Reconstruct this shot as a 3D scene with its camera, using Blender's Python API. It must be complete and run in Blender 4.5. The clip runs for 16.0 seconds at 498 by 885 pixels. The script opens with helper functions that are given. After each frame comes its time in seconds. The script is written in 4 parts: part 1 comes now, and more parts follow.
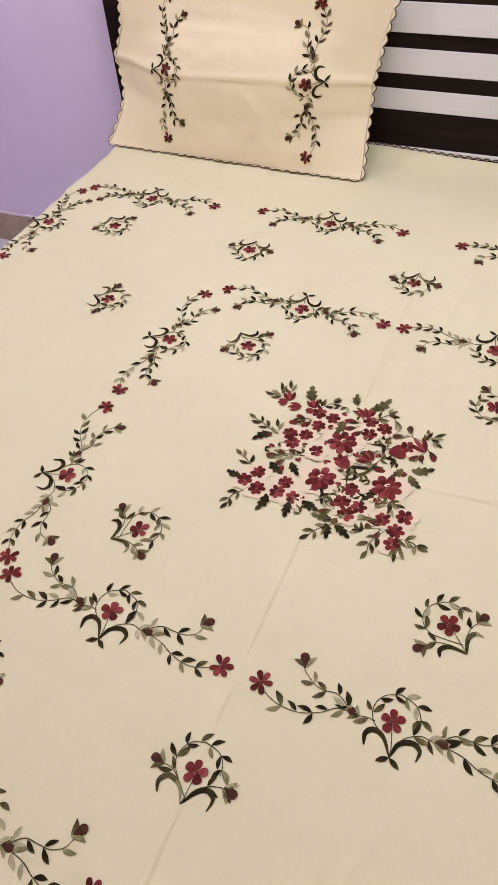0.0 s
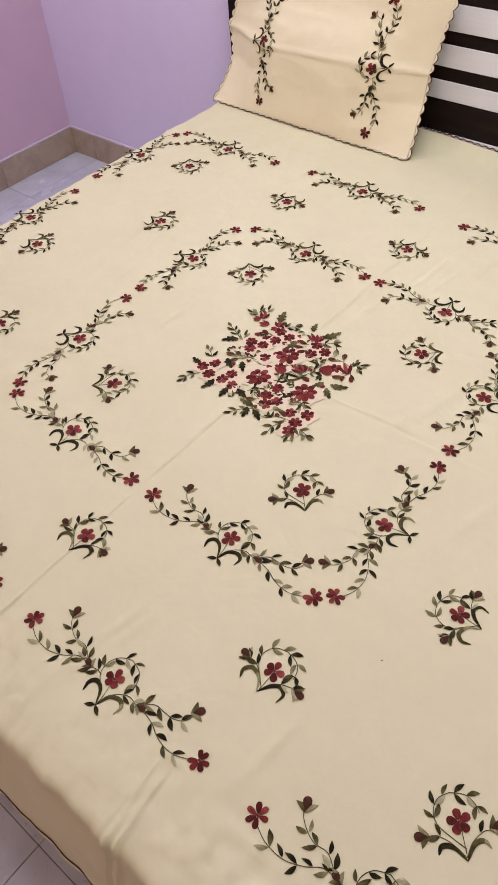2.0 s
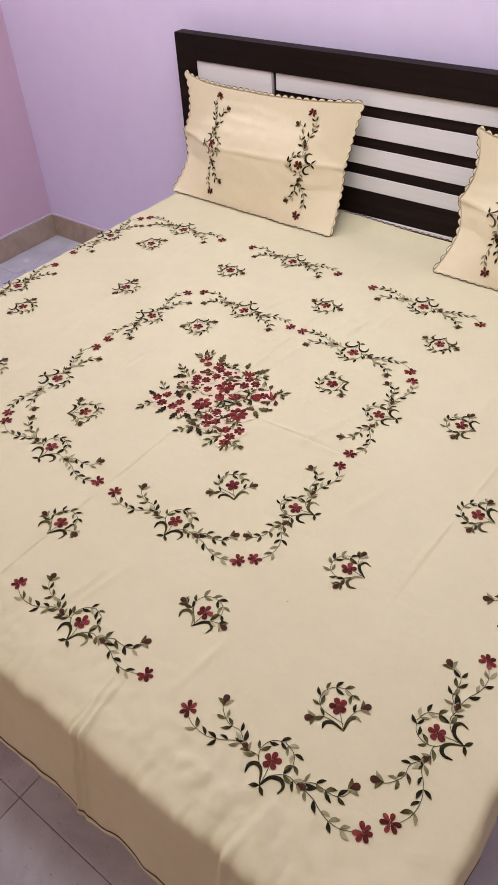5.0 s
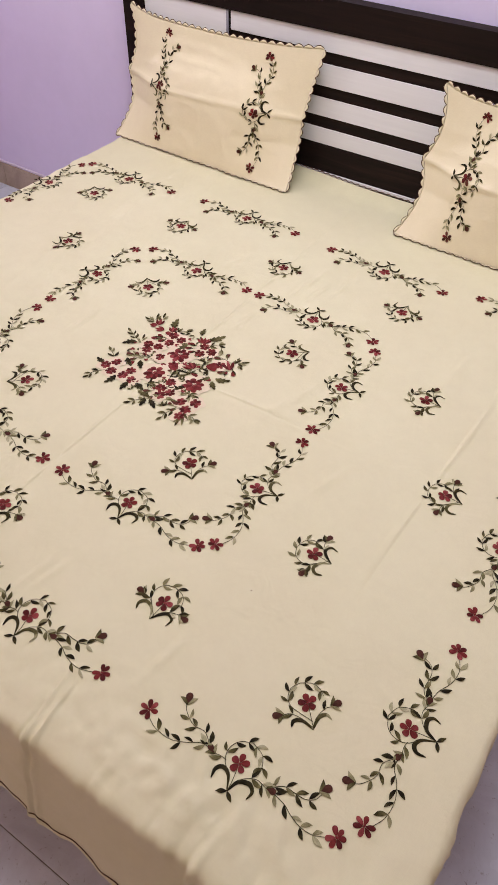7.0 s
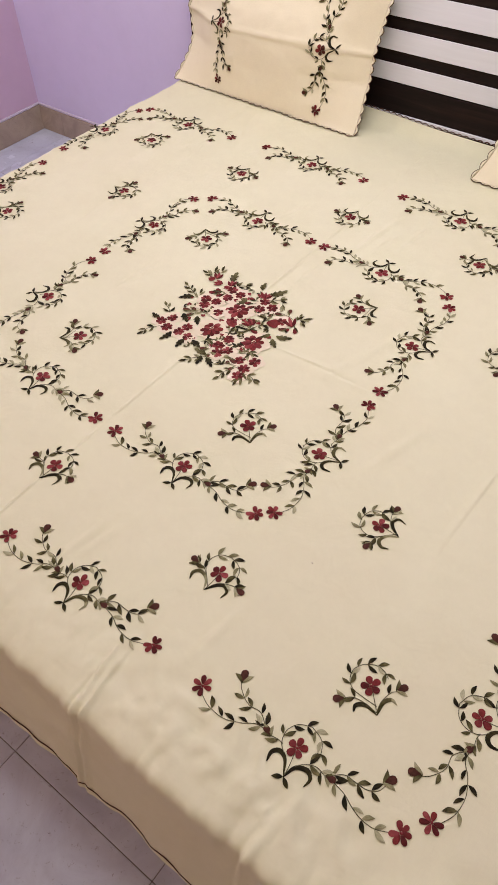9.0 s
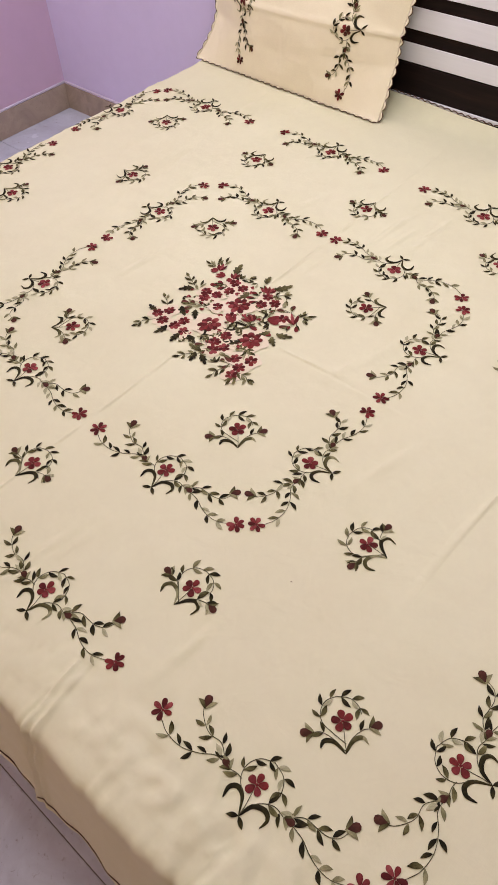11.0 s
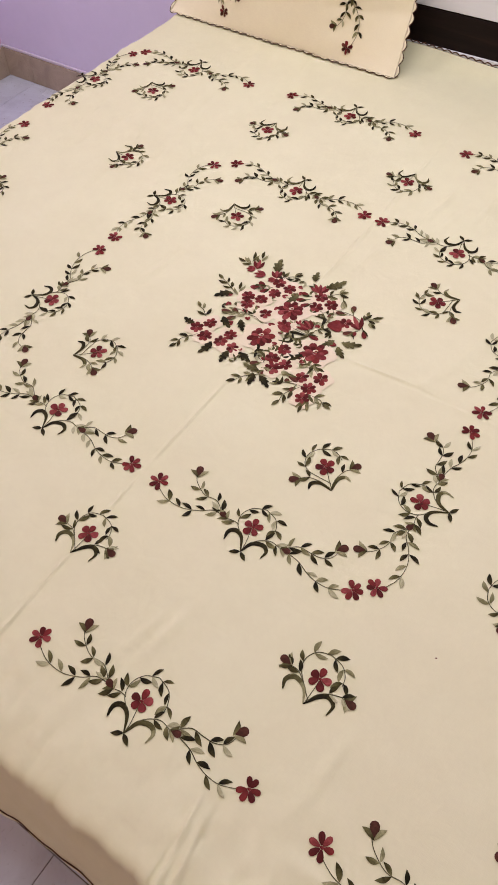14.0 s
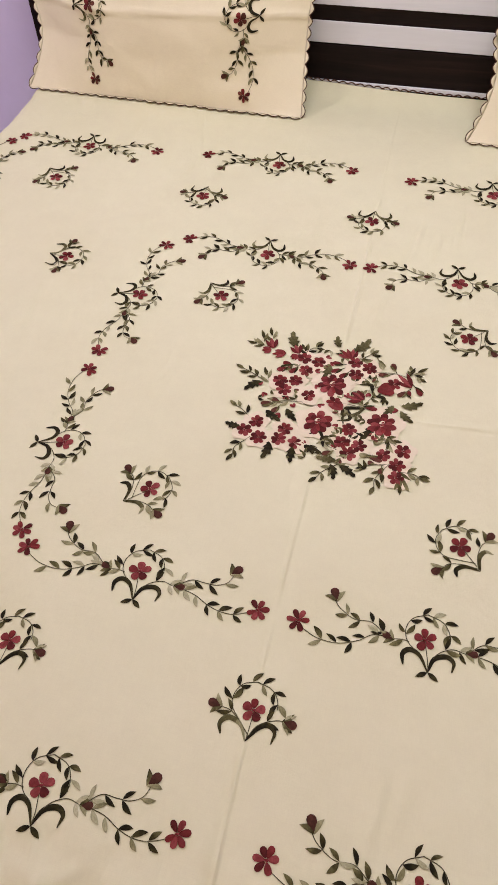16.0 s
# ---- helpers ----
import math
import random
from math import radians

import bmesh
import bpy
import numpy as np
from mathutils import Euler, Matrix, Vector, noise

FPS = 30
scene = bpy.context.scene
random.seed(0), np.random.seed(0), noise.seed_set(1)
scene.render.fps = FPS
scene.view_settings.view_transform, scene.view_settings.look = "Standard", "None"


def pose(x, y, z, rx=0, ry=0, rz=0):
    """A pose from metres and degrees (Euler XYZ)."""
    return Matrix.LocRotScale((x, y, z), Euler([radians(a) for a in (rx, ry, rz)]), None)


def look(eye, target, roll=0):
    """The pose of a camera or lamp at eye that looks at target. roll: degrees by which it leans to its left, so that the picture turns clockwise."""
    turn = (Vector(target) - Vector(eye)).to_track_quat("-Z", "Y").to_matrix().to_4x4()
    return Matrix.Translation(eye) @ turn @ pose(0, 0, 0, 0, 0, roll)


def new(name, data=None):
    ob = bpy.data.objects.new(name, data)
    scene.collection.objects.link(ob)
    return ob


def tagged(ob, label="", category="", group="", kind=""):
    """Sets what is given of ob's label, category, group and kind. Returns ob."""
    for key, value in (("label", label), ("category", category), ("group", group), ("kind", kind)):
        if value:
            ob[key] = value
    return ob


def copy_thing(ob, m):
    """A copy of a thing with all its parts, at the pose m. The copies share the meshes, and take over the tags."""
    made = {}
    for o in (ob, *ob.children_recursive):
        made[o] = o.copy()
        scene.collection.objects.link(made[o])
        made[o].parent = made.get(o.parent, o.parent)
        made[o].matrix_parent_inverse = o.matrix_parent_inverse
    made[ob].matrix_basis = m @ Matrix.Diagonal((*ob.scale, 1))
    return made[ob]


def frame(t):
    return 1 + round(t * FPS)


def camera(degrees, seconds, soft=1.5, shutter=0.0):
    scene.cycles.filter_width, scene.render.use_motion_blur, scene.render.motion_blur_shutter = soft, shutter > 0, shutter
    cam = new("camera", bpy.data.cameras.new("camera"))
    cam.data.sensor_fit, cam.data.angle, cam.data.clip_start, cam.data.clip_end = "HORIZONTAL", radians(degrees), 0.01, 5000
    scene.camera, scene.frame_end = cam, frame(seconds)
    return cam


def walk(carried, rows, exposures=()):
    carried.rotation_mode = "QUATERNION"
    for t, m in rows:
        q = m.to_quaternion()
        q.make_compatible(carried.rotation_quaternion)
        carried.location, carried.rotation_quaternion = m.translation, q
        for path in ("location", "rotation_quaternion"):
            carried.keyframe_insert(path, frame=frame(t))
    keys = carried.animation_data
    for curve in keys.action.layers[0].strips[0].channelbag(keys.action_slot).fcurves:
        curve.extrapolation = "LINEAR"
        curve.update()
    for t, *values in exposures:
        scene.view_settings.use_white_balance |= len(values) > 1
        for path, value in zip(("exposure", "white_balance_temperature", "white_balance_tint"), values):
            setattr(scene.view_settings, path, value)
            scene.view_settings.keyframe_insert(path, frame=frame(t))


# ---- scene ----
cam = camera(38.1, 16.0, soft=1.35)
PATH = [
    (0, (-0.043, 0.016, 1.482), (-0.669, 1.228, 0.02), -5.9),
    (0.5, (0.055, -0.054, 1.508), (-0.507, 1.135, 0.002), -3.1),
    (1, (0.169, -0.048, 1.53), (-0.483, 0.971, -0.063), -2.3),
    (1.3, (0.255, -0.022, 1.549), (-0.428, 0.96, -0.054), 1.3),
    (1.5, (0.318, -0.031, 1.557), (-0.459, 0.95, -0.003), 0.6),
    (2, (0.445, -0.101, 1.59), (-0.47, 0.888, 0.111), -4.8),
    (2.5, (0.589, -0.226, 1.623), (-0.355, 0.908, 0.273), -5.2),
    (3, (0.648, -0.272, 1.653), (-0.276, 0.867, 0.295), -3.7),
    (3.5, (0.697, -0.304, 1.687), (-0.245, 0.838, 0.343), -1.9),
    (4, (0.753, -0.319, 1.721), (-0.218, 0.832, 0.405), -2.2),
    (4.2, (0.758, -0.324, 1.737), (-0.222, 0.825, 0.425), -3.4),
    (6.3, (0.685, -0.258, 1.723), (-0.192, 0.883, 0.334), -2.8),
    (6.5, (0.669, -0.25, 1.715), (-0.158, 0.907, 0.308), -1.3),
    (7, (0.641, -0.259, 1.712), (-0.12, 0.909, 0.278), 1.2),
    (7.5, (0.616, -0.265, 1.689), (-0.232, 0.88, 0.286), -1.1),
    (8, (0.58, -0.267, 1.661), (-0.282, 0.768, 0.182), -3.5),
    (8.5, (0.586, -0.227, 1.642), (-0.204, 0.771, 0.1), -2.7),
    (9, (0.596, -0.208, 1.647), (-0.246, 0.801, 0.14), -2.9),
    (9.2, (0.601, -0.195, 1.646), (-0.251, 0.832, 0.157), -2.4),
    (11.3, (0.612, -0.077, 1.598), (-0.312, 0.813, 0.063), -4.0),
    (11.5, (0.602, -0.068, 1.592), (-0.346, 0.795, 0.056), -3.9),
    (12, (0.543, -0.057, 1.571), (-0.415, 0.764, 0.02), -3.7),
    (12.5, (0.46, -0.049, 1.558), (-0.384, 0.762, -0.064), -5.0),
    (13, (0.383, -0.056, 1.546), (-0.409, 0.783, -0.089), -5.5),
    (13.5, (0.349, -0.09, 1.545), (-0.356, 0.818, -0.092), -3.6),
    (14, (0.262, -0.047, 1.535), (-0.456, 0.901, -0.073), -3.5),
    (14.5, (0.161, 0.028, 1.535), (-0.578, 1.011, -0.042), -4.6),
    (15, (0.042, 0.047, 1.53), (-0.643, 1.086, -0.036), -1.5),
    (15.5, (-0.091, -0.014, 1.528), (-0.643, 1.1, -0.038), 0.1),
    (16, (-0.188, -0.036, 1.521), (-0.533, 1.136, -0.062), -2.8),
]
walk(cam, [(t, look(eye, target, roll)) for t, eye, target, roll in PATH], exposures=((0.0, -0.07), (3.0, -0.06), (7.0, -0.03), (8.5, 0.03), (12.5, 0.01), (14.5, -0.02), (16.0, -0.10)))

# ---------------------------------------------------------------- world and light
world = bpy.data.worlds.new("room_world")
scene.world = world
world.use_nodes = True
world.node_tree.nodes["Background"].inputs[0].default_value = (0.8, 0.82, 0.9, 1)
world.node_tree.nodes["Background"].inputs[1].default_value = 0.05


def area_lamp(name, eye, target, sx, sy, watts, colour):
    data = bpy.data.lights.new(name, "AREA")
    data.shape, data.size, data.size_y, data.energy, data.color = "RECTANGLE", sx, sy, watts, colour
    ob = new(name, data)
    ob.matrix_world = look(eye, target)
    return ob


area_lamp("ceiling_tube_light", (-0.22, 1.12, 2.70), (-0.18, 1.95, 0.95), 1.7, 0.12, 22.0, (0.98, 0.97, 1.0))
area_lamp("ceiling_light", (0.26, 0.42, 2.74), (0.28, 0.55, 0.0), 0.36, 0.36, 10.0, (1.0, 0.97, 0.95))
area_lamp("side_light", (-2.28, 0.80, 2.30), (0.40, 1.80, 0.80), 0.10, 0.22, 13.0, (1.0, 0.95, 0.88))
# warm fill lamp added to brighten the sheet's hanging foot, no real source there
area_lamp("doorway_light", (-1.0, -2.0, 1.4), (-0.4, 0.0, 0.4), 1.2, 1.8, 16.0, (1.0, 0.68, 0.47))


# ---------------------------------------------------------------- materials
def material(name, rough=0.6, metal=0.0):
    m = bpy.data.materials.new(name)
    m.use_nodes = True
    nt = m.node_tree
    b = nt.nodes["Principled BSDF"]
    b.inputs["Roughness"].default_value = rough
    b.inputs["Metallic"].default_value = metal
    return m, nt, b


def link(nt, a, b):
    nt.links.new(a, b)


def coords(nt, scale=(1, 1, 1), rot=(0, 0, 0), kind="Object"):
    tc = nt.nodes.new("ShaderNodeTexCoord")
    mp = nt.nodes.new("ShaderNodeMapping")
    mp.inputs["Scale"].default_value = scale
    mp.inputs["Rotation"].default_value = rot
    link(nt, tc.outputs[kind], mp.inputs["Vector"])
    return mp.outputs[0]


def noise_tex(nt, vec, scale, detail=3, rough=0.55, distort=0.0):
    n = nt.nodes.new("ShaderNodeTexNoise")
    n.inputs["Scale"].default_value = scale
    n.inputs["Detail"].default_value = detail
    n.inputs["Roughness"].default_value = rough
    n.inputs["Distortion"].default_value = distort
    link(nt, vec, n.inputs["Vector"])
    return n.outputs[0]


def ramp(nt, fac, stops):
    r = nt.nodes.new("ShaderNodeValToRGB")
    els = r.color_ramp.elements
    while len(els) < len(stops):
        els.new(0.5)
    for e, (p, c) in zip(els, stops):
        e.position, e.color = p, (*c, 1)
    link(nt, fac, r.inputs[0])
    return r.outputs[0]


def mix(nt, fac, a, b, mode="MIX"):
    n = nt.nodes.new("ShaderNodeMix")
    n.data_type, n.blend_type = "RGBA", mode
    for sock, v in ((n.inputs[0], fac), (n.inputs[6], a), (n.inputs[7], b)):
        if isinstance(v, (int, float)):
            sock.default_value = v
        elif isinstance(v, tuple):
            sock.default_value = (*v, 1)
        else:
            link(nt, v, sock)
    return n.outputs[2]


def bump(nt, b, height, strength, distance, before=None):
    n = nt.nodes.new("ShaderNodeBump")
    n.inputs["Strength"].default_value = strength
    n.inputs["Distance"].default_value = distance
    link(nt, height, n.inputs["Height"])
    if before is not None:
        link(nt, before, n.inputs["Normal"])
    link(nt, n.outputs[0], b.inputs["Normal"])
    return n.outputs[0]


def fabric(name, base, darker):
    m, nt, b = material(name, 0.92)
    v = coords(nt)
    big = noise_tex(nt, v, 3.2, 3)
    mid = noise_tex(nt, v, 26, 4, 0.6)
    weave_a = noise_tex(nt, coords(nt, (1500, 90, 300)), 1.0, 2)
    weave_b = noise_tex(nt, coords(nt, (90, 1500, 300)), 1.0, 2)
    col = mix(nt, ramp(nt, big, [(0.35, (0, 0, 0)), (0.68, (1, 1, 1))]), base, darker)
    col = mix(nt, 0.12, col, ramp(nt, mid, [(0.3, (0.75, 0.72, 0.68)), (0.7, (1, 1, 1))]), "MULTIPLY")
    col = mix(nt, 0.15, col, ramp(nt, weave_a, [(0.3, (0.8, 0.78, 0.74)), (0.7, (1, 1, 1))]), "MULTIPLY")
    col = mix(nt, 0.15, col, ramp(nt, weave_b, [(0.3, (0.8, 0.78, 0.74)), (0.7, (1, 1, 1))]), "MULTIPLY")
    link(nt, col, b.inputs["Base Color"])
    n1 = bump(nt, b, noise_tex(nt, v, 14, 4, 0.55, 0.4), 0.35, 0.006)
    n2 = bump(nt, b, weave_a, 0.25, 0.0006, n1)
    bump(nt, b, weave_b, 0.25, 0.0006, n2)
    b.inputs["Sheen Weight"].default_value = 0.15
    b.inputs["Specular IOR Level"].default_value = 0.2
    return m


def thread(name, dark, light, along=0.5, start=0.0, spread=0.5):
    """Satin stitch: strands across, shaded from the foot of each leaf or petal to its tip."""
    m, nt, b = material(name, 0.7)
    geo = nt.nodes.new("ShaderNodeNewGeometry")
    tc = nt.nodes.new("ShaderNodeTexCoord")
    sep = nt.nodes.new("ShaderNodeSeparateXYZ")
    link(nt, tc.outputs["UV"], sep.inputs[0])
    patch = noise_tex(nt, coords(nt), 210, 2)

    def ranged(sock, f0, f1, t0, t1):
        n = nt.nodes.new("ShaderNodeMapRange")
        for key, v in (("From Min", f0), ("From Max", f1), ("To Min", t0), ("To Max", t1)):
            n.inputs[key].default_value = v
        link(nt, sock, n.inputs["Value"])
        return n.outputs[0]

    def plus(a, c):
        n = nt.nodes.new("ShaderNodeMath")
        link(nt, a, n.inputs[0])
        link(nt, c, n.inputs[1])
        return n.outputs[0]

    tone = plus(ranged(sep.outputs[0], 0, 1, start, start + along), ranged(geo.outputs["Random Per Island"], 0, 1, -0.5 * spread + 0.1, 0.5 * spread + 0.1))
    tone = plus(tone, ranged(patch, 0.3, 0.7, -0.16, 0.16))
    col = ramp(nt, tone, [(0.0, dark), (0.5, tuple(0.62 * a + 0.38 * c for a, c in zip(dark, light))), (1.0, light)])
    strands = noise_tex(nt, coords(nt, (3.0, 13.0, 1.0), kind="UV"), 1.0, 2)
    fine = noise_tex(nt, coords(nt, (900, 300, 200), (0, 0, 0.6)), 1.0, 2)
    col = mix(nt, 0.40, col, ramp(nt, strands, [(0.32, (0.5, 0.5, 0.5)), (0.66, (1.15, 1.15, 1.15))]), "MULTIPLY")
    col = mix(nt, 0.30, col, ramp(nt, fine, [(0.32, (0.5, 0.5, 0.5)), (0.66, (1.15, 1.15, 1.15))]), "MULTIPLY")
    link(nt, col, b.inputs["Base Color"])
    n1 = bump(nt, b, strands, 0.5, 0.0008)
    bump(nt, b, fine, 0.4, 0.0006, n1)
    b.inputs["Specular IOR Level"].default_value = 0.15
    return m


SHEET = fabric("cream_cotton", (0.755, 0.727, 0.52), (0.735, 0.697, 0.495))
CASE = fabric("cream_pillow_cotton", (0.86, 0.785, 0.59), (0.845, 0.765, 0.57))
LEAF_DARK = thread("dark_green_thread", (0.011, 0.0085, 0.0015), (0.130, 0.108, 0.032), 0.6, -0.14, 0.55)
LEAF_MID = thread("olive_green_thread", (0.038, 0.031, 0.007), (0.31, 0.28, 0.125), 0.65, -0.02, 0.5)
LEAF_PALE = thread("sage_green_thread", (0.150, 0.137, 0.058), (0.50, 0.470, 0.275), 0.55, 0.1, 0.5)
LEAF_FAINT = thread("faint_green_thread", (0.36, 0.345, 0.20), (0.63, 0.590, 0.41), 0.5, 0.15, 0.5)
STEM = thread("stem_thread", (0.050, 0.042, 0.017), (0.36, 0.33, 0.19), 0.45, 0.05, 0.9)
PETAL = thread("maroon_thread", (0.085, 0.010, 0.010), (0.285, 0.036, 0.036), 0.3, 0.1, 0.9)
ROSE = thread("rose_thread", (0.165, 0.022, 0.024), (0.39, 0.086, 0.086), 0.35, 0.1, 0.7)
BUD = thread("brown_bud_thread", (0.060, 0.019, 0.012), (0.24, 0.076, 0.052), 0.4, 0.0, 0.8)
EDGE = thread("brown_edge_thread", (0.060, 0.024, 0.014), (0.140, 0.062, 0.040), 0.0, 0.3, 0.4)
# painted pink haze around the blossoms, and the large flowers' own pale eyes
HALO = fabric("pink_haze_and_pale_eye", (0.785, 0.67, 0.525), (0.775, 0.68, 0.515))


def paint(name, base, shade):
    m, nt, b = material(name, 0.6)
    v = coords(nt)
    col = mix(nt, ramp(nt, noise_tex(nt, v, 1.3, 4), [(0.3, (0, 0, 0)), (0.7, (1, 1, 1))]), base, shade)
    col = mix(nt, 0.14, col, ramp(nt, noise_tex(nt, v, 9, 5, 0.7), [(0.35, (0.8, 0.8, 0.82)), (0.6, (1, 1, 1))]), "MULTIPLY")
    link(nt, col, b.inputs["Base Color"])
    n1 = bump(nt, b, noise_tex(nt, v, 6, 3), 0.25, 0.01)
    bump(nt, b, noise_tex(nt, v, 180, 3), 0.15, 0.001, n1)
    return m


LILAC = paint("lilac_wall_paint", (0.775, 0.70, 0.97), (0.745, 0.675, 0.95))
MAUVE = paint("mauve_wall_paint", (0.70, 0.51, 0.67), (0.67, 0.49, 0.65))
BEAD = paint("pale_lilac_bead", (0.74, 0.68, 0.80), (0.70, 0.64, 0.77))
# colour made up for two unseen walls so they bounce warm light at the bed
PEACH_BOUNCE = paint("peach_bounce_paint", (0.60, 0.46, 0.35), (0.57, 0.44, 0.33))
CEILING = paint("white_ceiling_paint", (0.82, 0.81, 0.82), (0.79, 0.78, 0.8))


def tile_material(name, base, vein, grout_dirt, rough, scale):
    m, nt, b = material(name, rough)
    v = coords(nt)
    info = nt.nodes.new("ShaderNodeObjectInfo")
    add = nt.nodes.new("ShaderNodeVectorMath")
    sc = nt.nodes.new("ShaderNodeVectorMath")
    sc.operation = "SCALE"
    sc.inputs[0].default_value = (37, 19, 11)
    link(nt, info.outputs["Random"], sc.inputs["Scale"])
    link(nt, v, add.inputs[0])
    link(nt, sc.outputs[0], add.inputs[1])
    vv = add.outputs[0]
    col = mix(nt, ramp(nt, noise_tex(nt, vv, scale, 6, 0.65, 1.2), [(0.38, (0, 0, 0)), (0.66, (1, 1, 1))]), base, vein)
    col = mix(nt, ramp(nt, noise_tex(nt, vv, scale * 20, 5, 0.75, 0.6), [(0.60, (0, 0, 0)), (0.72, (1, 1, 1))]), col, grout_dirt)
    link(nt, col, b.inputs["Base Color"])
    rr = ramp(nt, noise_tex(nt, vv, 6, 4), [(0.3, (rough,) * 3), (0.75, (rough + 0.16,) * 3)])
    link(nt, rr, b.inputs["Roughness"])
    bump(nt, b, noise_tex(nt, vv, 3, 2), 0.08, 0.004)
    return m


TILE = tile_material("glossy_floor_tile", (0.66, 0.70, 0.83), (0.53, 0.55, 0.67), (0.30, 0.285, 0.35), 0.15, 4)
SKIRTING = tile_material("brown_marble_skirting", (0.47, 0.375, 0.295), (0.37, 0.29, 0.23), (0.22, 0.165, 0.13), 0.35, 9)
GROUT = paint("dark_grout", (0.17, 0.15, 0.15), (0.12, 0.105, 0.105))


def wood_material():
    m, nt, b = material("dark_espresso_wood", 0.58)
    grain = noise_tex(nt, coords(nt, (3, 60, 60)), 1.0, 5, 0.6, 0.5)
    fine = noise_tex(nt, coords(nt, (18, 420, 420)), 1.0, 3)
    col = ramp(nt, grain, [(0.25, (0.006, 0.0032, 0.003)), (0.55, (0.013, 0.0065, 0.0058)), (0.85, (0.030, 0.014, 0.010))])
    col = mix(nt, 0.4, col, ramp(nt, fine, [(0.35, (0.55, 0.55, 0.55)), (0.7, (1.1, 1.1, 1.1))]), "MULTIPLY")
    link(nt, col, b.inputs["Base Color"])
    bump(nt, b, fine, 0.2, 0.0008)
    b.inputs["Specular IOR Level"].default_value = 0.14
    return m


WOOD = wood_material()


def laminate_material():
    m, nt, b = material("white_laminate", 0.42)
    g = noise_tex(nt, coords(nt, (5, 90, 90)), 1.0, 4, 0.6)
    col = ramp(nt, g, [(0.3, (0.74, 0.745, 0.80)), (0.7, (0.78, 0.785, 0.84))])
    link(nt, col, b.inputs["Base Color"])
    bump(nt, b, g, 0.12, 0.001)
    return m


LAMINATE = laminate_material()
STEEL = paint("grey_edging", (0.30, 0.30, 0.37), (0.26, 0.26, 0.33))
BASE = fabric("beige_bed_base_cloth", (0.72, 0.62, 0.50), (0.68, 0.58, 0.47))


# ---------------------------------------------------------------- mesh helpers
def finish(name, bm, mats, smooth=True):
    me = bpy.data.meshes.new(name)
    bm.normal_update()
    bm.to_mesh(me)
    bm.free()
    for m in mats if isinstance(mats, (list, tuple)) else [mats]:
        me.materials.append(m)
    if smooth:
        me.shade_smooth()
    return me


def thing(name, me, label, category, group="", kind=""):
    return tagged(new(name, me), label, category, group, kind)


def part(name, bm, mats, parent, label="", smooth=True):
    ob = new(name, finish(name, bm, mats, smooth) if isinstance(bm, bmesh.types.BMesh) else bm)
    ob.parent = parent
    return tagged(ob, label)


def box(bm, lo, hi, bevel=0.0, seg=2):
    vs = [bm.verts.new((x, y, z)) for x in (lo[0], hi[0]) for y in (lo[1], hi[1]) for z in (lo[2], hi[2])]
    fs = [bm.faces.new([vs[i] for i in q]) for q in ((0, 1, 3, 2), (4, 6, 7, 5), (0, 4, 5, 1), (2, 3, 7, 6), (0, 2, 6, 4), (1, 5, 7, 3))]
    if bevel:
        es = {e for f in fs for e in f.edges}
        bmesh.ops.bevel(bm, geom=list(es), offset=bevel, segments=seg, affect="EDGES", profile=0.5)
    return bm


def beam(lo, hi, bevel=0.003):
    return box(bmesh.new(), lo, hi, bevel)


# ---------------------------------------------------------------- plan
X0, X1 = -2.43, 1.75          # side walls
Y0, Y1 = -2.10, 1.95          # foot wall, head wall
TOP = 2.8
BX0, BX1 = -1.275, 0.725      # bed sides
BY0, BY1 = -0.071, 1.862      # bed foot, headboard face
ZB = 0.560                    # bedsheet top
CX, CY = -0.282, 0.787        # middle of the sheet's pattern
TW = 0.4155                   # floor tile

# ---------------------------------------------------------------- walls, ceiling
for nm, lo, hi, mat, lab in (
        ("wall_north", (X0 - 0.12, Y1, -0.05), (X1 + 0.12, Y1 + 0.12, TOP), LILAC, "lilac painted plaster wall behind the headboard"),
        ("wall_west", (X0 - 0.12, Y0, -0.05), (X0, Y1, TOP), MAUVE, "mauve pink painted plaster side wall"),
        ("wall_east", (X1, Y0, -0.05), (X1 + 0.12, Y1, TOP), PEACH_BOUNCE, "unseen side wall coloured peach to bounce warm light"),
        ("wall_south", (X0 - 0.12, Y0 - 0.12, -0.05), (X1 + 0.12, Y0, TOP), PEACH_BOUNCE, "unseen wall beyond the bed's foot, peach to bounce warm light")):
    thing(nm, finish(nm, box(bmesh.new(), lo, hi), mat, False), lab, "wall", kind="structure")
thing("ceiling", finish("ceiling", box(bmesh.new(), (X0 - 0.12, Y0 - 0.12, TOP), (X1 + 0.12, Y1 + 0.12, TOP + 0.1)), CEILING, False),
      "plain white painted ceiling over the room", "ceiling", kind="structure")

# ---------------------------------------------------------------- bed frame
bed = thing("bed", None, "dark espresso wooden double bed with white laminate headboard strips", "bed")
part("bed_base", box(bmesh.new(), (BX0 + 0.022, BY0 + 0.022, 0.0), (BX1 - 0.022, 1.855, ZB - 0.075), 0.02), BASE, bed, "beige covered bed base reaching the floor")
HX0, HX1 = -1.300, 0.736
part("post", beam((HX0, 1.860, 0.0), (HX0 + 0.090, 1.908, 1.110), 0.0012), WOOD, bed, "dark wooden headboard post", smooth=False)
part("post", beam((HX1 - 0.090, 1.860, 0.0), (HX1, 1.908, 1.110), 0.0012), WOOD, bed, "dark wooden headboard post", smooth=False)
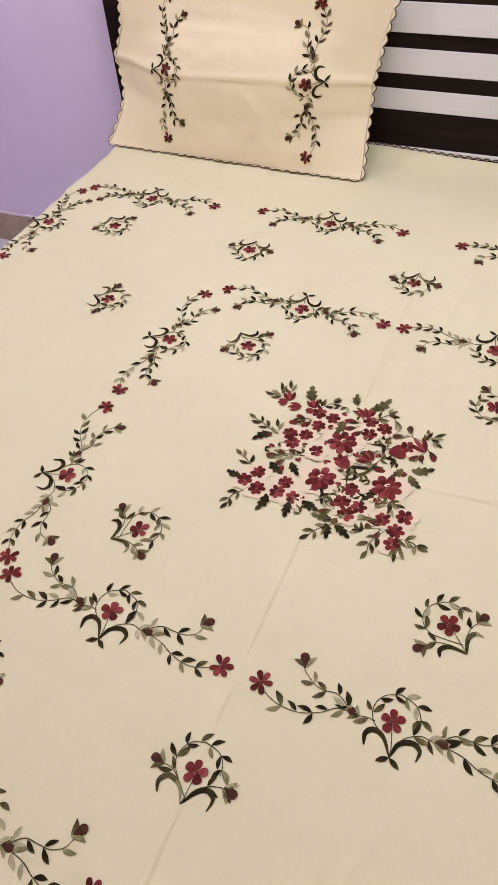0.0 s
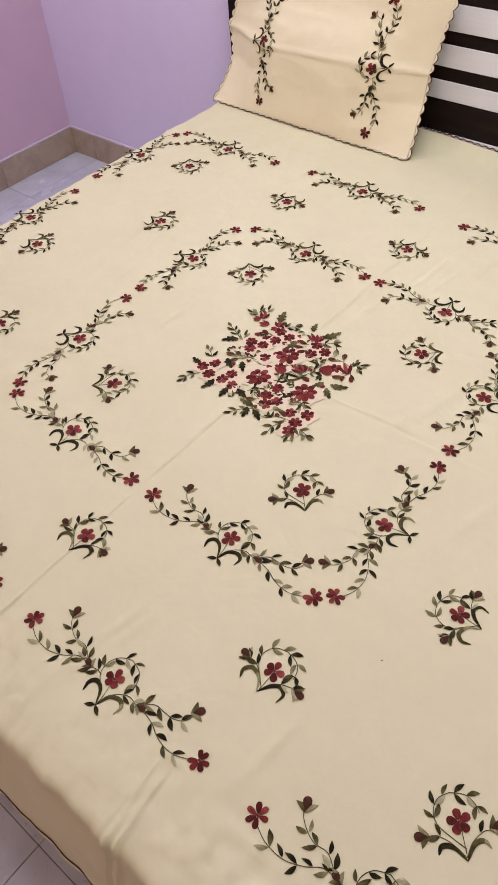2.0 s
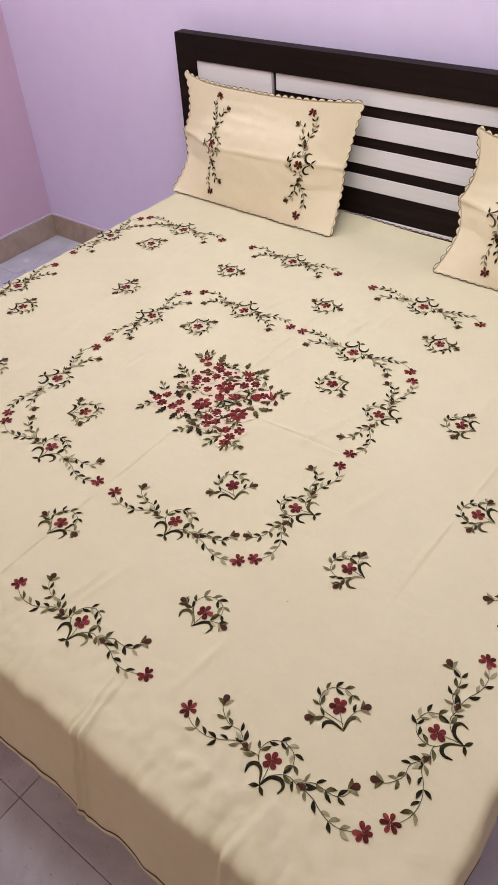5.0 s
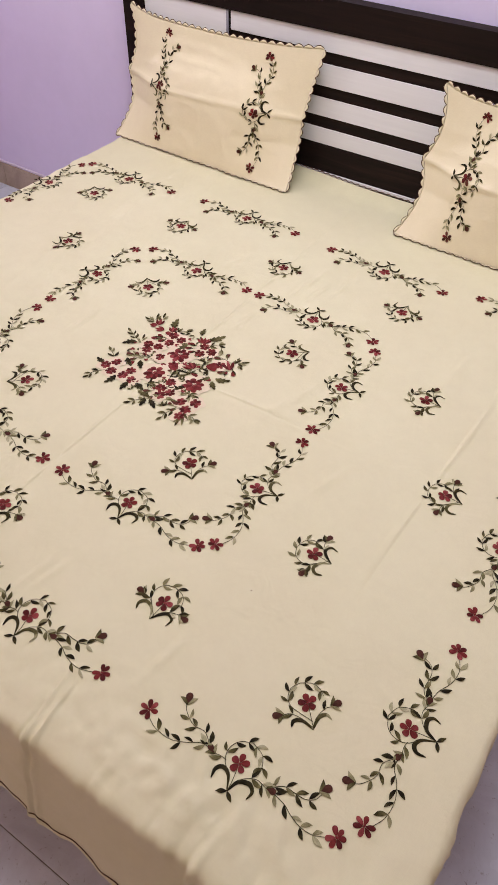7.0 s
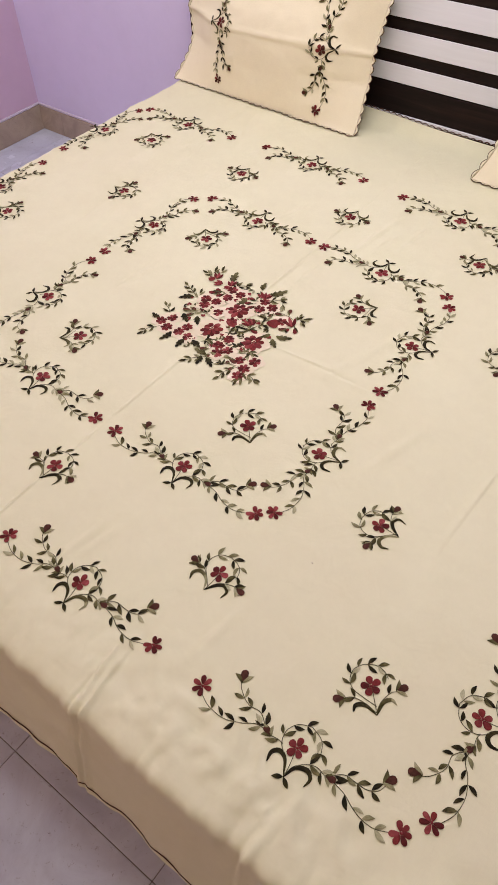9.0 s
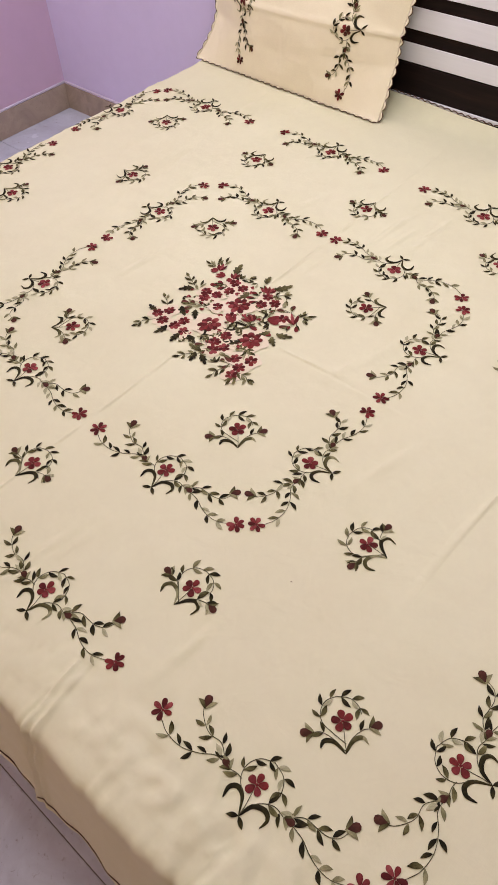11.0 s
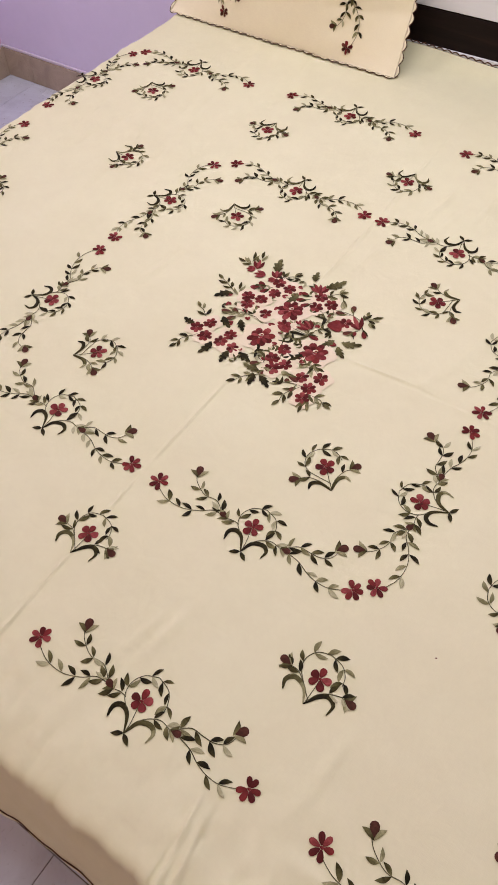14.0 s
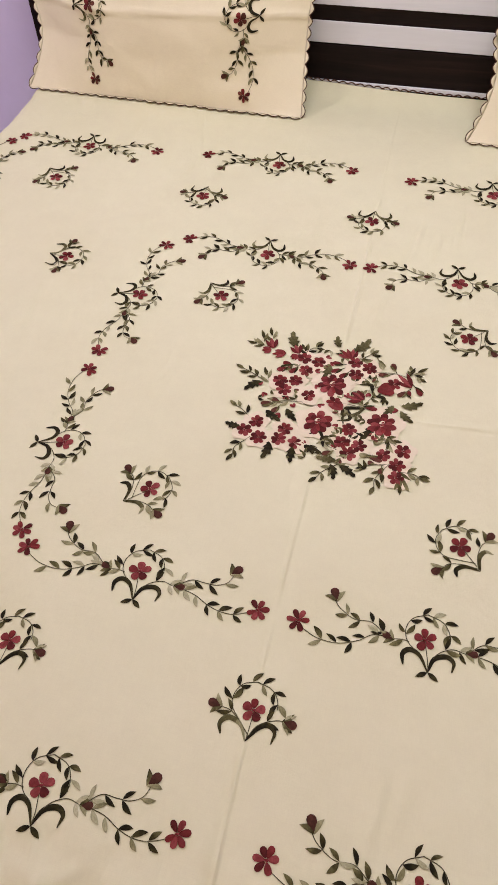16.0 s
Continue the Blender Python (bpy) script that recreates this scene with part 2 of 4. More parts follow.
part("top_rail", beam((HX0 + 0.0901, 1.860, 1.0245), (HX1 - 0.0901, 1.908, 1.110), 0.0012), WOOD, bed, "dark wooden top rail", smooth=False)
part("back_panel", beam((HX0 + 0.091, 1.8715, 0.35), (HX1 - 0.091, 1.902, 1.0235), 0.001), WOOD, bed, smooth=False)
part("bottom_rail", beam((HX0 + 0.091, 1.866, 0.45), (HX1 - 0.091, 1.8714, 0.683), 0.003), WOOD, bed, smooth=False)
part("side_panel", beam((HX0 + 0.092, 1.8665, 0.690), (-0.866, 1.8714, 1.022), 0.002), LAMINATE, bed, "white laminate headboard panel", smooth=False)
part("side_panel", beam((0.302, 1.8665, 0.690), (HX1 - 0.092, 1.8714, 1.022), 0.002), LAMINATE, bed, "white laminate headboard panel", smooth=False)
part("mullion", beam((-0.864, 1.8705, 0.690), (-0.850, 1.8714, 1.022), 0.001), WOOD, bed, smooth=False)
part("mullion", beam((0.286, 1.8705, 0.690), (0.300, 1.8714, 1.022), 0.001), WOOD, bed, smooth=False)
part("edging", beam((-0.8655, 1.8640, 0.690), (-0.8570, 1.8703, 1.022), 0.001), STEEL, bed, "grey metal edging", smooth=False)
part("edging", beam((0.2930, 1.8640, 0.690), (0.3015, 1.8703, 1.022), 0.001), STEEL, bed, "grey metal edging", smooth=False)
part("ledge", beam((HX0 + 0.092, 1.8595, 0.585), (HX1 - 0.092, 1.8655, 0.5965), 0.001), LAMINATE, bed, "thin white ledge", smooth=False)
for z0, z1 in ((0.966, 1.022), (0.866, 0.932), (0.774, 0.832), (0.686, 0.738)):
    part("strip", beam((-0.849, 1.8675, z0), (0.285, 1.8714, z1), 0.0015), LAMINATE, bed, "white laminate strip", smooth=False)


# ---------------------------------------------------------------- bedsheet
def ridge(d, w, h):
    return h * math.exp(-(d / w) ** 2)


# short slack pleats: place, slope, length, height
PLEATS = ((0.10, 0.50, 0.10, 0.07, 0.0022), (0.14, 0.47, 0.16, 0.05, 0.0018), (0.19, 0.55, 0.05, 0.06, 0.0016), (-0.14, 0.47, 0.30, 0.05, 0.0014),
          (0.05, 0.27, 0.10, 0.05, 0.0014), (0.33, 0.10, 0.25, 0.05, 0.0016), (0.30, 0.02, 0.20, 0.04, 0.0014), (0.52, -0.10, 0.30, 0.06, 0.0018),
          (-0.30, 0.02, 0.10, 0.06, 0.0013), (0.17, -0.62, 0.15, 0.05, 0.0018), (0.20, -0.60, 0.20, 0.04, 0.0015), (0.48, -0.62, 0.12, 0.05, 0.0017),
          (-0.20, -0.80, 0.30, 0.06, 0.0020), (-0.02, -0.83, -0.20, 0.05, 0.0018), (0.52, -0.83, 0.25, 0.06, 0.0022), (0.60, 0.40, 0.10, 0.06, 0.0015))


def sheet_height(x, y):
    """Relief of the sheet's top: fold creases, soft wrinkles, and the lip against the headboard."""
    u, v = x - CX, y - CY
    z = ZB
    z += ridge(u - 0.004 * math.sin(4 * v), 0.0018, 0.0038) * (0.12 if v > 0.62 or abs(v) < 0.17 or abs(abs(v) - 0.537) < 0.055 or abs(abs(v) - 0.395) < 0.03 else 1.0)
    z += ridge(u - 0.702 - 0.02 * v - 0.006 * math.sin(5 * v), 0.0036, 0.0040) * (0.6 + 0.4 * math.sin(3 * v + 1)) * (0.1 if abs(v) < 0.05 or abs(v + 0.55) < 0.06 else 1)
    z += (ridge(v + 0.006 - 0.07 * (u - 0.15), 0.0032, 0.0036) + ridge(v + 0.020 - 0.05 * (u - 0.15), 0.005, 0.0022)) * (0 if u < 0.15 else max(0.0, 1 - abs(u - 0.28) / 0.26))
    z += (ridge(u - 0.364 + 0.167 * (v + 0.74), 0.0038, 0.0060) + ridge(u - 0.384 + 0.10 * (v + 0.74), 0.0042, 0.0036) + ridge(u - 0.728 - 0.19 * (v + 0.77), 0.005, 0.0050)) * max(0.0, min(1.0, (-0.72 - v) / 0.05))
    edge = max(0.0, (BY0 + 0.15 - y) / 0.15)
    z += edge * (0.003 * noise.noise((x * 5, y * 9, 3.1)) + 0.004 * (0.35 - abs(noise.noise((x * 9 + 5 * y, y * 13, 7.7)))))
    crumple = min(1.0, max(0.0, (BY0 + 0.21 - y) / 0.13)) * min(1.0, max(0.25, (y - BY0) / 0.08)) * (0.5 + 0.6 * noise.noise((x * 3.1, y * 2.0, 14.2)) + 0.45 * math.exp(-((u - 0.55) / 0.22) ** 2))
    z += 0.011 * crumple * min(1.0, max(0.0, (BY0 + 0.12 - y) / 0.05)) * (0.3 - abs(noise.noise((x * 44 - 18 * y, y * 38 + 11 * x, 21.3))))
    z += 0.014 * crumple * (0.3 - abs(noise.noise((x * 15 - 9 * y, y * 21 + 4 * x, 2.7))))
    z += 0.017 * crumple * (0.3 - abs(noise.noise((x * 31 + 13 * y, y * 14 - 5 * x, 12.4))))
    z += 0.007 * edge * (0.3 - abs(noise.noise((x * 60 + 8 * y, y * 14, 5.2))))
    z -= 0.018 * min(1.0, max(0.0, (-0.765 - v) / 0.10)) ** 2
    for wu, wv, slope, ln, h in PLEATS:
        z += ridge(u - wu - slope * (v - wv), 0.0062, 2.5 * h) * math.exp(-((v - wv) / ln) ** 2)
    if y > 1.80:
        z += (0.031 - 0.007 * math.tanh((x + 0.40) / 0.12)) * min(1.0, (y - 1.80) / 0.06) ** 1.5
    z -= 0.0030 * max(0.0, 0.25 - abs(noise.noise((x * 11 + 2 * y, y * 2.6, 6.0)))) * 4 * max(0.0, noise.noise((x * 2.1, y * 1.7, 9.5)) + 0.25)
    z += 0.0007 * noise.noise((x * 4, y * 4, 1.0)) - 0.0005
    return z


def lines(lo, hi, step, extra):
    n = round((hi - lo) / step)
    out = [lo + (hi - lo) * i / n for i in range(n + 1)]
    for c in extra:
        out = [q for q in out if abs(q - c) > 0.012] + [c + d for d in (-0.009, -0.0045, -0.002, 0, 0.002, 0.0045, 0.009)]
    return sorted(out)


def build_sheet():
    bm = bmesh.new()
    inset, foot_in = 0.024, 0.012
    xs = lines(BX0 + inset, BX1 - inset, 0.0065, (CX, CX + 0.702, CX + 0.368, CX + 0.390))
    ys = lines(BY0 + inset + foot_in, BY0 + 0.26, 0.0075, ())[:-1] + lines(BY0 + 0.26, 1.858, 0.022, (CY - 0.004,))
    grid = [[bm.verts.new((x, y, sheet_height(x, y))) for x in xs] for y in ys]
    for j in range(len(ys) - 1):
        for i in range(len(xs) - 1):
            bm.faces.new((grid[j][i], grid[j][i + 1], grid[j + 1][i + 1], grid[j + 1][i]))
    # the open rim: down the west side, along the foot, up the east side
    rim, way = [], []
    K = 9
    for j in range(len(ys) - 1, 0, -1):
        rim.append(grid[j][0]); way.append((-1, 0))
    for k in range(K):
        a = math.pi + math.pi / 2 * k / (K - 1)
        rim.append(grid[0][0]); way.append((math.cos(a), math.sin(a)))
    for i in range(1, len(xs) - 1):
        rim.append(grid[0][i]); way.append((0, -1))
    for k in range(K):
        a = 1.5 * math.pi + math.pi / 2 * k / (K - 1)
        rim.append(grid[0][-1]); way.append((math.cos(a), math.sin(a)))
    for j in range(1, len(ys)):
        rim.append(grid[j][-1]); way.append((1, 0))
    prev = rim
    profile = [(0.35, 0.0008), (0.62, 0.0034), (0.82, 0.0078), (0.94, 0.015), (0.99, 0.026), (1.0, 0.055)] + [(1.0, 0.055 + 0.033 * (k + 1)) for k in range(11)]
    for f, drop in profile:
        loop = []
        for v, (ax, ay) in zip(rim, way):
            x, y, z = v.co
            reach = inset * abs(ax) + (inset + foot_in) * max(0.0, -ay)
            if ax and ay:
                reach = inset + foot_in * abs(ay)
            fold = max(0.0, drop - 0.04)
            crest = math.exp(-((drop - 0.018) / 0.022) ** 2)
            corner = abs(ax * ay) * 2
            swing = noise.noise((x * 7, y * 7, 0.4)) * 0.020 + noise.noise((x * 21, y * 21, 2.2)) * 0.008 + corner * 0.05
            out = reach * f + fold * swing * 1.6 + 0.004 * min(1, fold / 0.1) + 0.11 * fold * max(0.0, -ay)
            crumple = crest * (0.0036 * noise.noise((x * 95, y * 95, 3.3)) + 0.0008 * noise.noise((x * 30, y * 30, 8.3))) + 0.0045 * noise.noise((x * 11, y * 11, drop * 9)) + 0.003 * noise.noise((x * 32, y * 32, drop * 24)) + 0.006 * (ridge(x - CX - 0.378, 0.006, 1) + 0.6 * ridge(x - CX - 0.396, 0.005, 1) + ridge(x - CX - 0.712, 0.006, 1)) * max(0.0, -ay)
            hem = (0.238 if ay < -0.5 else 0.33) + 0.035 * noise.noise((x * 3.1, y * 3.1, 5.0)) + 0.02 * noise.noise((x * 11, y * 11, 9.0))
            d = drop if drop < 0.06 else 0.055 + (drop - 0.055) / 0.363 * (hem - 0.055)
            loop.append(bm.verts.new((x + ax * (out + crumple), y + ay * (out + crumple), z - d + 0.5 * crumple)))
        for a in range(len(rim) - 1):
            q = [prev[a], prev[a + 1], loop[a + 1], loop[a]]
            if prev[a] is prev[a + 1]:
                q.pop(1)
            bm.faces.new(q)
        above, prev = prev, loop
    bottoms = [(v.co.lerp(q.co, 0.75), w) for v, q, w in zip(prev, above, way)]
    head = [v.co.copy() for v in grid[-1]]
    bmesh.ops.recalc_face_normals(bm, faces=bm.faces)
    return bm, bottoms, head


def ribbon(bm, pts, normals, width):
    """A raised cord of three-sided section along pts."""
    rows = []
    for i, p in enumerate(pts):
        t = (pts[min(i + 1, len(pts) - 1)] - pts[max(i - 1, 0)]).normalized()
        n = normals[i].normalized()
        s = t.cross(n).normalized()
        rows.append([bm.verts.new(p + s * width / 2), bm.verts.new(p + n * width * 0.45), bm.verts.new(p - s * width / 2), bm.verts.new(p - n * width * 0.25)])
    for a, b in zip(rows, rows[1:]):
        for k in range(4):
            bm.faces.new((a[k], a[(k + 1) % 4], b[(k + 1) % 4], b[k]))


def resample(pts, step):
    out, carry = [pts[0].copy()], 0.0
    for a, b in zip(pts, pts[1:]):
        d = (b - a).length
        while carry + d >= step:
            f = (step - carry) / d
            a = a.lerp(b, f)
            out.append(a.copy())
            d = (b - a).length
            carry = 0.0
        carry += d
    return out


sheet_bm, hem_points, head_points = build_sheet()
bedsheet = thing("bedsheet", finish("bedsheet", sheet_bm, SHEET), "cream cotton bedsheet with maroon and green floral embroidery on the bed", "bedsheet")
hem = resample([p for p, w in hem_points], 0.006)
hem = [p + Vector((0, 0, 0.003 * abs(math.sin(i * 0.9)) + 0.010 * noise.noise((p.x * 9, p.y * 9, 6.6)))) for i, p in enumerate(hem)]
bm = bmesh.new()
ribbon(bm, hem, [Vector((p.x - CX, p.y - CY, 0)) for p in hem], 0.0030)
part("hem_stitching", bm, EDGE, bedsheet, "dark brown scalloped hem stitching")
head = resample(head_points, 0.004)
head = [p + Vector((0, 0, 0.006 * abs(math.sin(i * 0.55)) + 0.001)) for i, p in enumerate(head)]
bm = bmesh.new()
ribbon(bm, head, [Vector((0, -1, 0.4))] * len(head), 0.0030)
part("hem_stitching", bm, EDGE, bedsheet, "dark brown scalloped hem stitching")


# ---------------------------------------------------------------- embroidery
def flat(u, v, h):
    return Vector((u, v, h))


def smooth_path(pts, n=6):
    """Catmull-Rom through the control points (centimetres in, metres out)."""
    p = [Vector((a / 100, b / 100)) for a, b in pts]
    p = [2 * p[0] - p[1]] + p + [2 * p[-1] - p[-2]]
    out = []
    for i in range(1, len(p) - 2):
        for k in range(n):
            t = k / n
            a, b, c, d = p[i - 1], p[i], p[i + 1], p[i + 2]
            out.append(0.5 * ((2 * b) + (c - a) * t + (2 * a - 5 * b + 4 * c - d) * t * t + (3 * b - a - 3 * c + d) * t ** 3))
    out.append(p[-2])
    return out


def shade(bm, face, t):
    """Marks where each corner lies along its leaf (0 at the foot, 1 at the tip) and across it."""
    layer = bm.loops.layers.uv.verify()
    for loop in face.loops:
        loop[layer].uv = t[loop.vert]


def put_strip(bm, path, w0, w1, lift, fn, mat=0):
    rows, t_of = [], {}
    for i, p in enumerate(path):
        t = (path[min(i + 1, len(path) - 1)] - path[max(i - 1, 0)]).normalized()
        s = Vector((-t.y, t.x)) * (w0 + (w1 - w0) * i / (len(path) - 1)) / 2
        row = [bm.verts.new(fn(*(p + s), 0.0)), bm.verts.new(fn(*p, lift)), bm.verts.new(fn(*(p - s), 0.0))]
        f = i / (len(path) - 1)
        for k, vert in enumerate(row):
            t_of[vert] = (0.5 + 0.5 * math.sin(7 * f + 40 * path[0].x), k / 2)
        rows.append(row)
    for a, b in zip(rows, rows[1:]):
        for k in (0, 1):
            face = bm.faces.new((a[k], a[k + 1], b[k + 1], b[k]))
            face.material_index = mat
            shade(bm, face, t_of)
    return [row[1] for row in rows]


def put_leaf(bm, p, ang, length, width, lift, fn, mat, bend=0.0, tip=1.0, jag=0.0):
    """A pointed leaf, domed along its midrib; jag gives it holly-like teeth."""
    n = 8 if jag else 6
    ca, sa = math.cos(ang), math.sin(ang)
    left, mid, right, t_of = [], [], [], {}
    back = int(abs(p[0]) * 7919) % 3 == 0
    for i in range(n + 1):
        t = i / n
        w = width / 2 * math.sin(math.pi * min(1, t ** 0.92)) ** tip * (1 + (jag if i % 2 else -jag))
        off = bend * length * math.sin(math.pi * t)
        for side, row in ((1, left), (0, mid), (-1, right)):
            if side and i in (0, n):
                continue
            a, b = t * length - (0.09 * length if jag and side and i % 2 == 0 else 0), off + side * w
            vert = bm.verts.new(fn(p[0] + ca * a - sa * b, p[1] + sa * a + ca * b, lift * (1 if side == 0 and 0 < i < n else 0.35)))
            t_of[vert] = (1 - t if back else t, 0.5 + 0.5 * side)
            row.append(vert)
    for row, flip in ((left, 0), (right, 1)):
        faces = [(mid[0], mid[1], row[0])] + [(mid[i], mid[i + 1], row[i], row[i - 1]) for i in range(1, n - 1)] + [(mid[n - 1], mid[n], row[n - 2])]
        for f in faces:
            face = bm.faces.new(f if not flip else f[::-1])
            face.material_index = mat
            shade(bm, face, t_of)
    return mid[0]


def put_petal(bm, p, ang, length, width, lift, fn, mat=0, notch=0.0):
    """A round-ended petal, narrow at its foot."""
    n = 12
    ca, sa = math.cos(ang), math.sin(ang)
    ring, t_of = [], {}
    for k in range(n):
        a = 2 * math.pi * k / n
        r = 0.5 * (1 - notch * max(0, math.cos(a)) ** 6)
        lx = length * (0.5 + r * math.cos(a))
        ly = width * r * math.sin(a) * (0.74 + 0.26 * math.cos(a))
        vert = bm.verts.new(fn(p[0] + ca * lx - sa * ly, p[1] + sa * lx + ca * ly, lift * 0.3))
        t_of[vert] = (0.5 + 0.5 * math.cos(a), 0.5 + 0.5 * math.sin(a))
        ring.append(vert)
    c = bm.verts.new(fn(p[0] + ca * length * 0.55, p[1] + sa * length * 0.55, lift))
    t_of[c] = (0.55, 0.5)
    for k in range(n):
        face = bm.faces.new((ring[k], ring[(k + 1) % n], c))
        face.material_index = mat
        shade(bm, face, t_of)


def flower_bm(p, r, turn, fn, petals=5, lift=0.0014, rng=random, gap=0.0):
    """A stitched blossom; gap leaves the petals out on the side of its stem (turn points away from the stem)."""
    bm = bmesh.new()
    arc = 2 * math.pi - gap
    snug = min(1.0, (arc / (petals - 1) if gap else arc / petals) / (1.25 if gap else 1.0))
    for k in range(petals):
        a = turn + (arc * (k / (petals - 1) - 0.5) if gap else 2 * math.pi * k / petals) + rng.uniform(-0.10, 0.10)
        q = (p[0] + 0.12 * r * math.cos(a), p[1] + 0.12 * r * math.sin(a))
        put_petal(bm, q, a, r * rng.uniform(0.78, 0.95), r * rng.uniform(0.78, 0.94) * snug, lift * rng.uniform(0.8, 1.2), fn, 0 if rng.random() < 0.62 else 1)
    put_petal(bm, (p[0] - 0.17 * r, p[1]), 0, 0.34 * r, 0.30 * r, lift * 1.3, fn, 1)
    return bm


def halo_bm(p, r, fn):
    """A flat pink disc that paints the haze of colour around a blossom."""
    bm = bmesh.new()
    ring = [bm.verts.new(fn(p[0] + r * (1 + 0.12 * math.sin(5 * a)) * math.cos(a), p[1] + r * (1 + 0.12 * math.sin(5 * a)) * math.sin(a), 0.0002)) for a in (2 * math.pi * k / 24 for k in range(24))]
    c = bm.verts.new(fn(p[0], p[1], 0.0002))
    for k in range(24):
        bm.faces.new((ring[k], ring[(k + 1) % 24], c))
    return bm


TONES = (1, 1, 4, 1, 2, 4, 1, 3, 2)


def sprig_bm(ctrl, fn, rng, start=0.1, end=0.95, gap=0.0240, size=0.0196, width=0.0013, pairs=0.75, joined=0.0, tones=TONES):
    """A stem with pairs of small pointed leaves."""
    bm = bmesh.new()
    path = smooth_path(ctrl)
    spine, feet = put_strip(bm, path, width, width * 0.8, 0.0007, fn, 0), []
    total = sum((b - a).length for a, b in zip(path, path[1:]))
    s, next_leaf, side = 0.0, start * total, 1
    for a, b in zip(path, path[1:]):
        d = (b - a).length
        while s + d >= next_leaf and next_leaf < end * total:
            q = a.lerp(b, (next_leaf - s) / d)
            ang = math.atan2(b.y - a.y, b.x - a.x)
            for sg in ((side, -side) if rng.random() < pairs else (side,)):
                ln = size * rng.uniform(0.85, 1.12)
                lean = ang + sg * rng.uniform(0.5, 0.8)
                foot_at = (q.x + 0.0012 * math.cos(lean), q.y + 0.0012 * math.sin(lean))
                foot = put_leaf(bm, foot_at, lean, ln, ln * rng.uniform(0.31, 0.40), 0.0010, fn, rng.choice(tones), sg * 0.07)
                if len(feet) < joined:
                    feet.append(foot)
            side = -side
            next_leaf += gap * rng.uniform(0.74, 0.94)
        s += d
    if feet:
        bmesh.ops.weld_verts(bm, targetmap={f: min(spine, key=lambda p: (p.co - f.co).length) for f in feet})
    return bm


def crescent_bm(ctrl, fn, dark):
    """A curled leaf that swells in its middle."""
    bm = bmesh.new()
    path = smooth_path(ctrl, 5)
    rows, t_of = [], {}
    for i, p in enumerate(path):
        f = i / (len(path) - 1)
        t = (path[min(i + 1, len(path) - 1)] - path[max(i - 1, 0)]).normalized()
        w = 0.0034 * math.sin(math.pi * (0.04 + 0.92 * f ** 0.85)) + 0.0003
        s = Vector((-t.y, t.x)) * w
        row = [bm.verts.new(fn(*(p + s), 0.0)), bm.verts.new(fn(*p, 0.0011)), bm.verts.new(fn(*(p - s), 0.0))]
        for k, vert in enumerate(row):
            t_of[vert] = (f, k / 2)
        rows.append(row)
    for i, (a, b) in enumerate(zip(rows, rows[1:])):
        for k in (0, 1):
            face = bm.faces.new((a[k], a[k + 1], b[k + 1], b[k]))
            face.material_index = 0 if dark else (1 if i < 0.6 * len(rows) else 2)
            shade(bm, face, t_of)
    return bm


def bud_bm(p, ang, r, fn):
    bm = bmesh.new()
    put_leaf(bm, p, ang + 0.85, 2.2 * r, 0.8 * r, 0.0009, fn, 1, -0.12)
    put_leaf(bm, p, ang - 0.85, 2.2 * r, 0.8 * r, 0.0009, fn, 2, 0.12)
    q = (p[0] + 0.35 * r * math.cos(ang), p[1] + 0.35 * r * math.sin(ang))
    put_petal(bm, q, ang, 2.0 * r, 1.75 * r, 0.0016, fn, 0)
    return bm


GREENS = (STEM, LEAF_DARK, LEAF_PALE, LEAF_FAINT, LEAF_MID)
REDS = (PETAL, ROSE)
BUDS = (BUD, LEAF_MID, LEAF_PALE)
CURLS = (LEAF_DARK, LEAF_MID, LEAF_PALE)
RING = ((0.3, -3.2), (-1.0, -1.2), (-2.7, 0.4), (-3.1, 2.3), (-2.2, 4.0), (-0.3, 4.9), (1.8, 4.2), (2.8, 2.7), (3.0, 1.2))


WREATH = ((0.3, -3.6), (-1.5, -1.8), (-2.8, -0.2), (-2.9, 1.5), (-1.9, 3.0), (-0.1, 3.6), (1.9, 3.1), (3.0, 1.9), (3.3, 0.5))


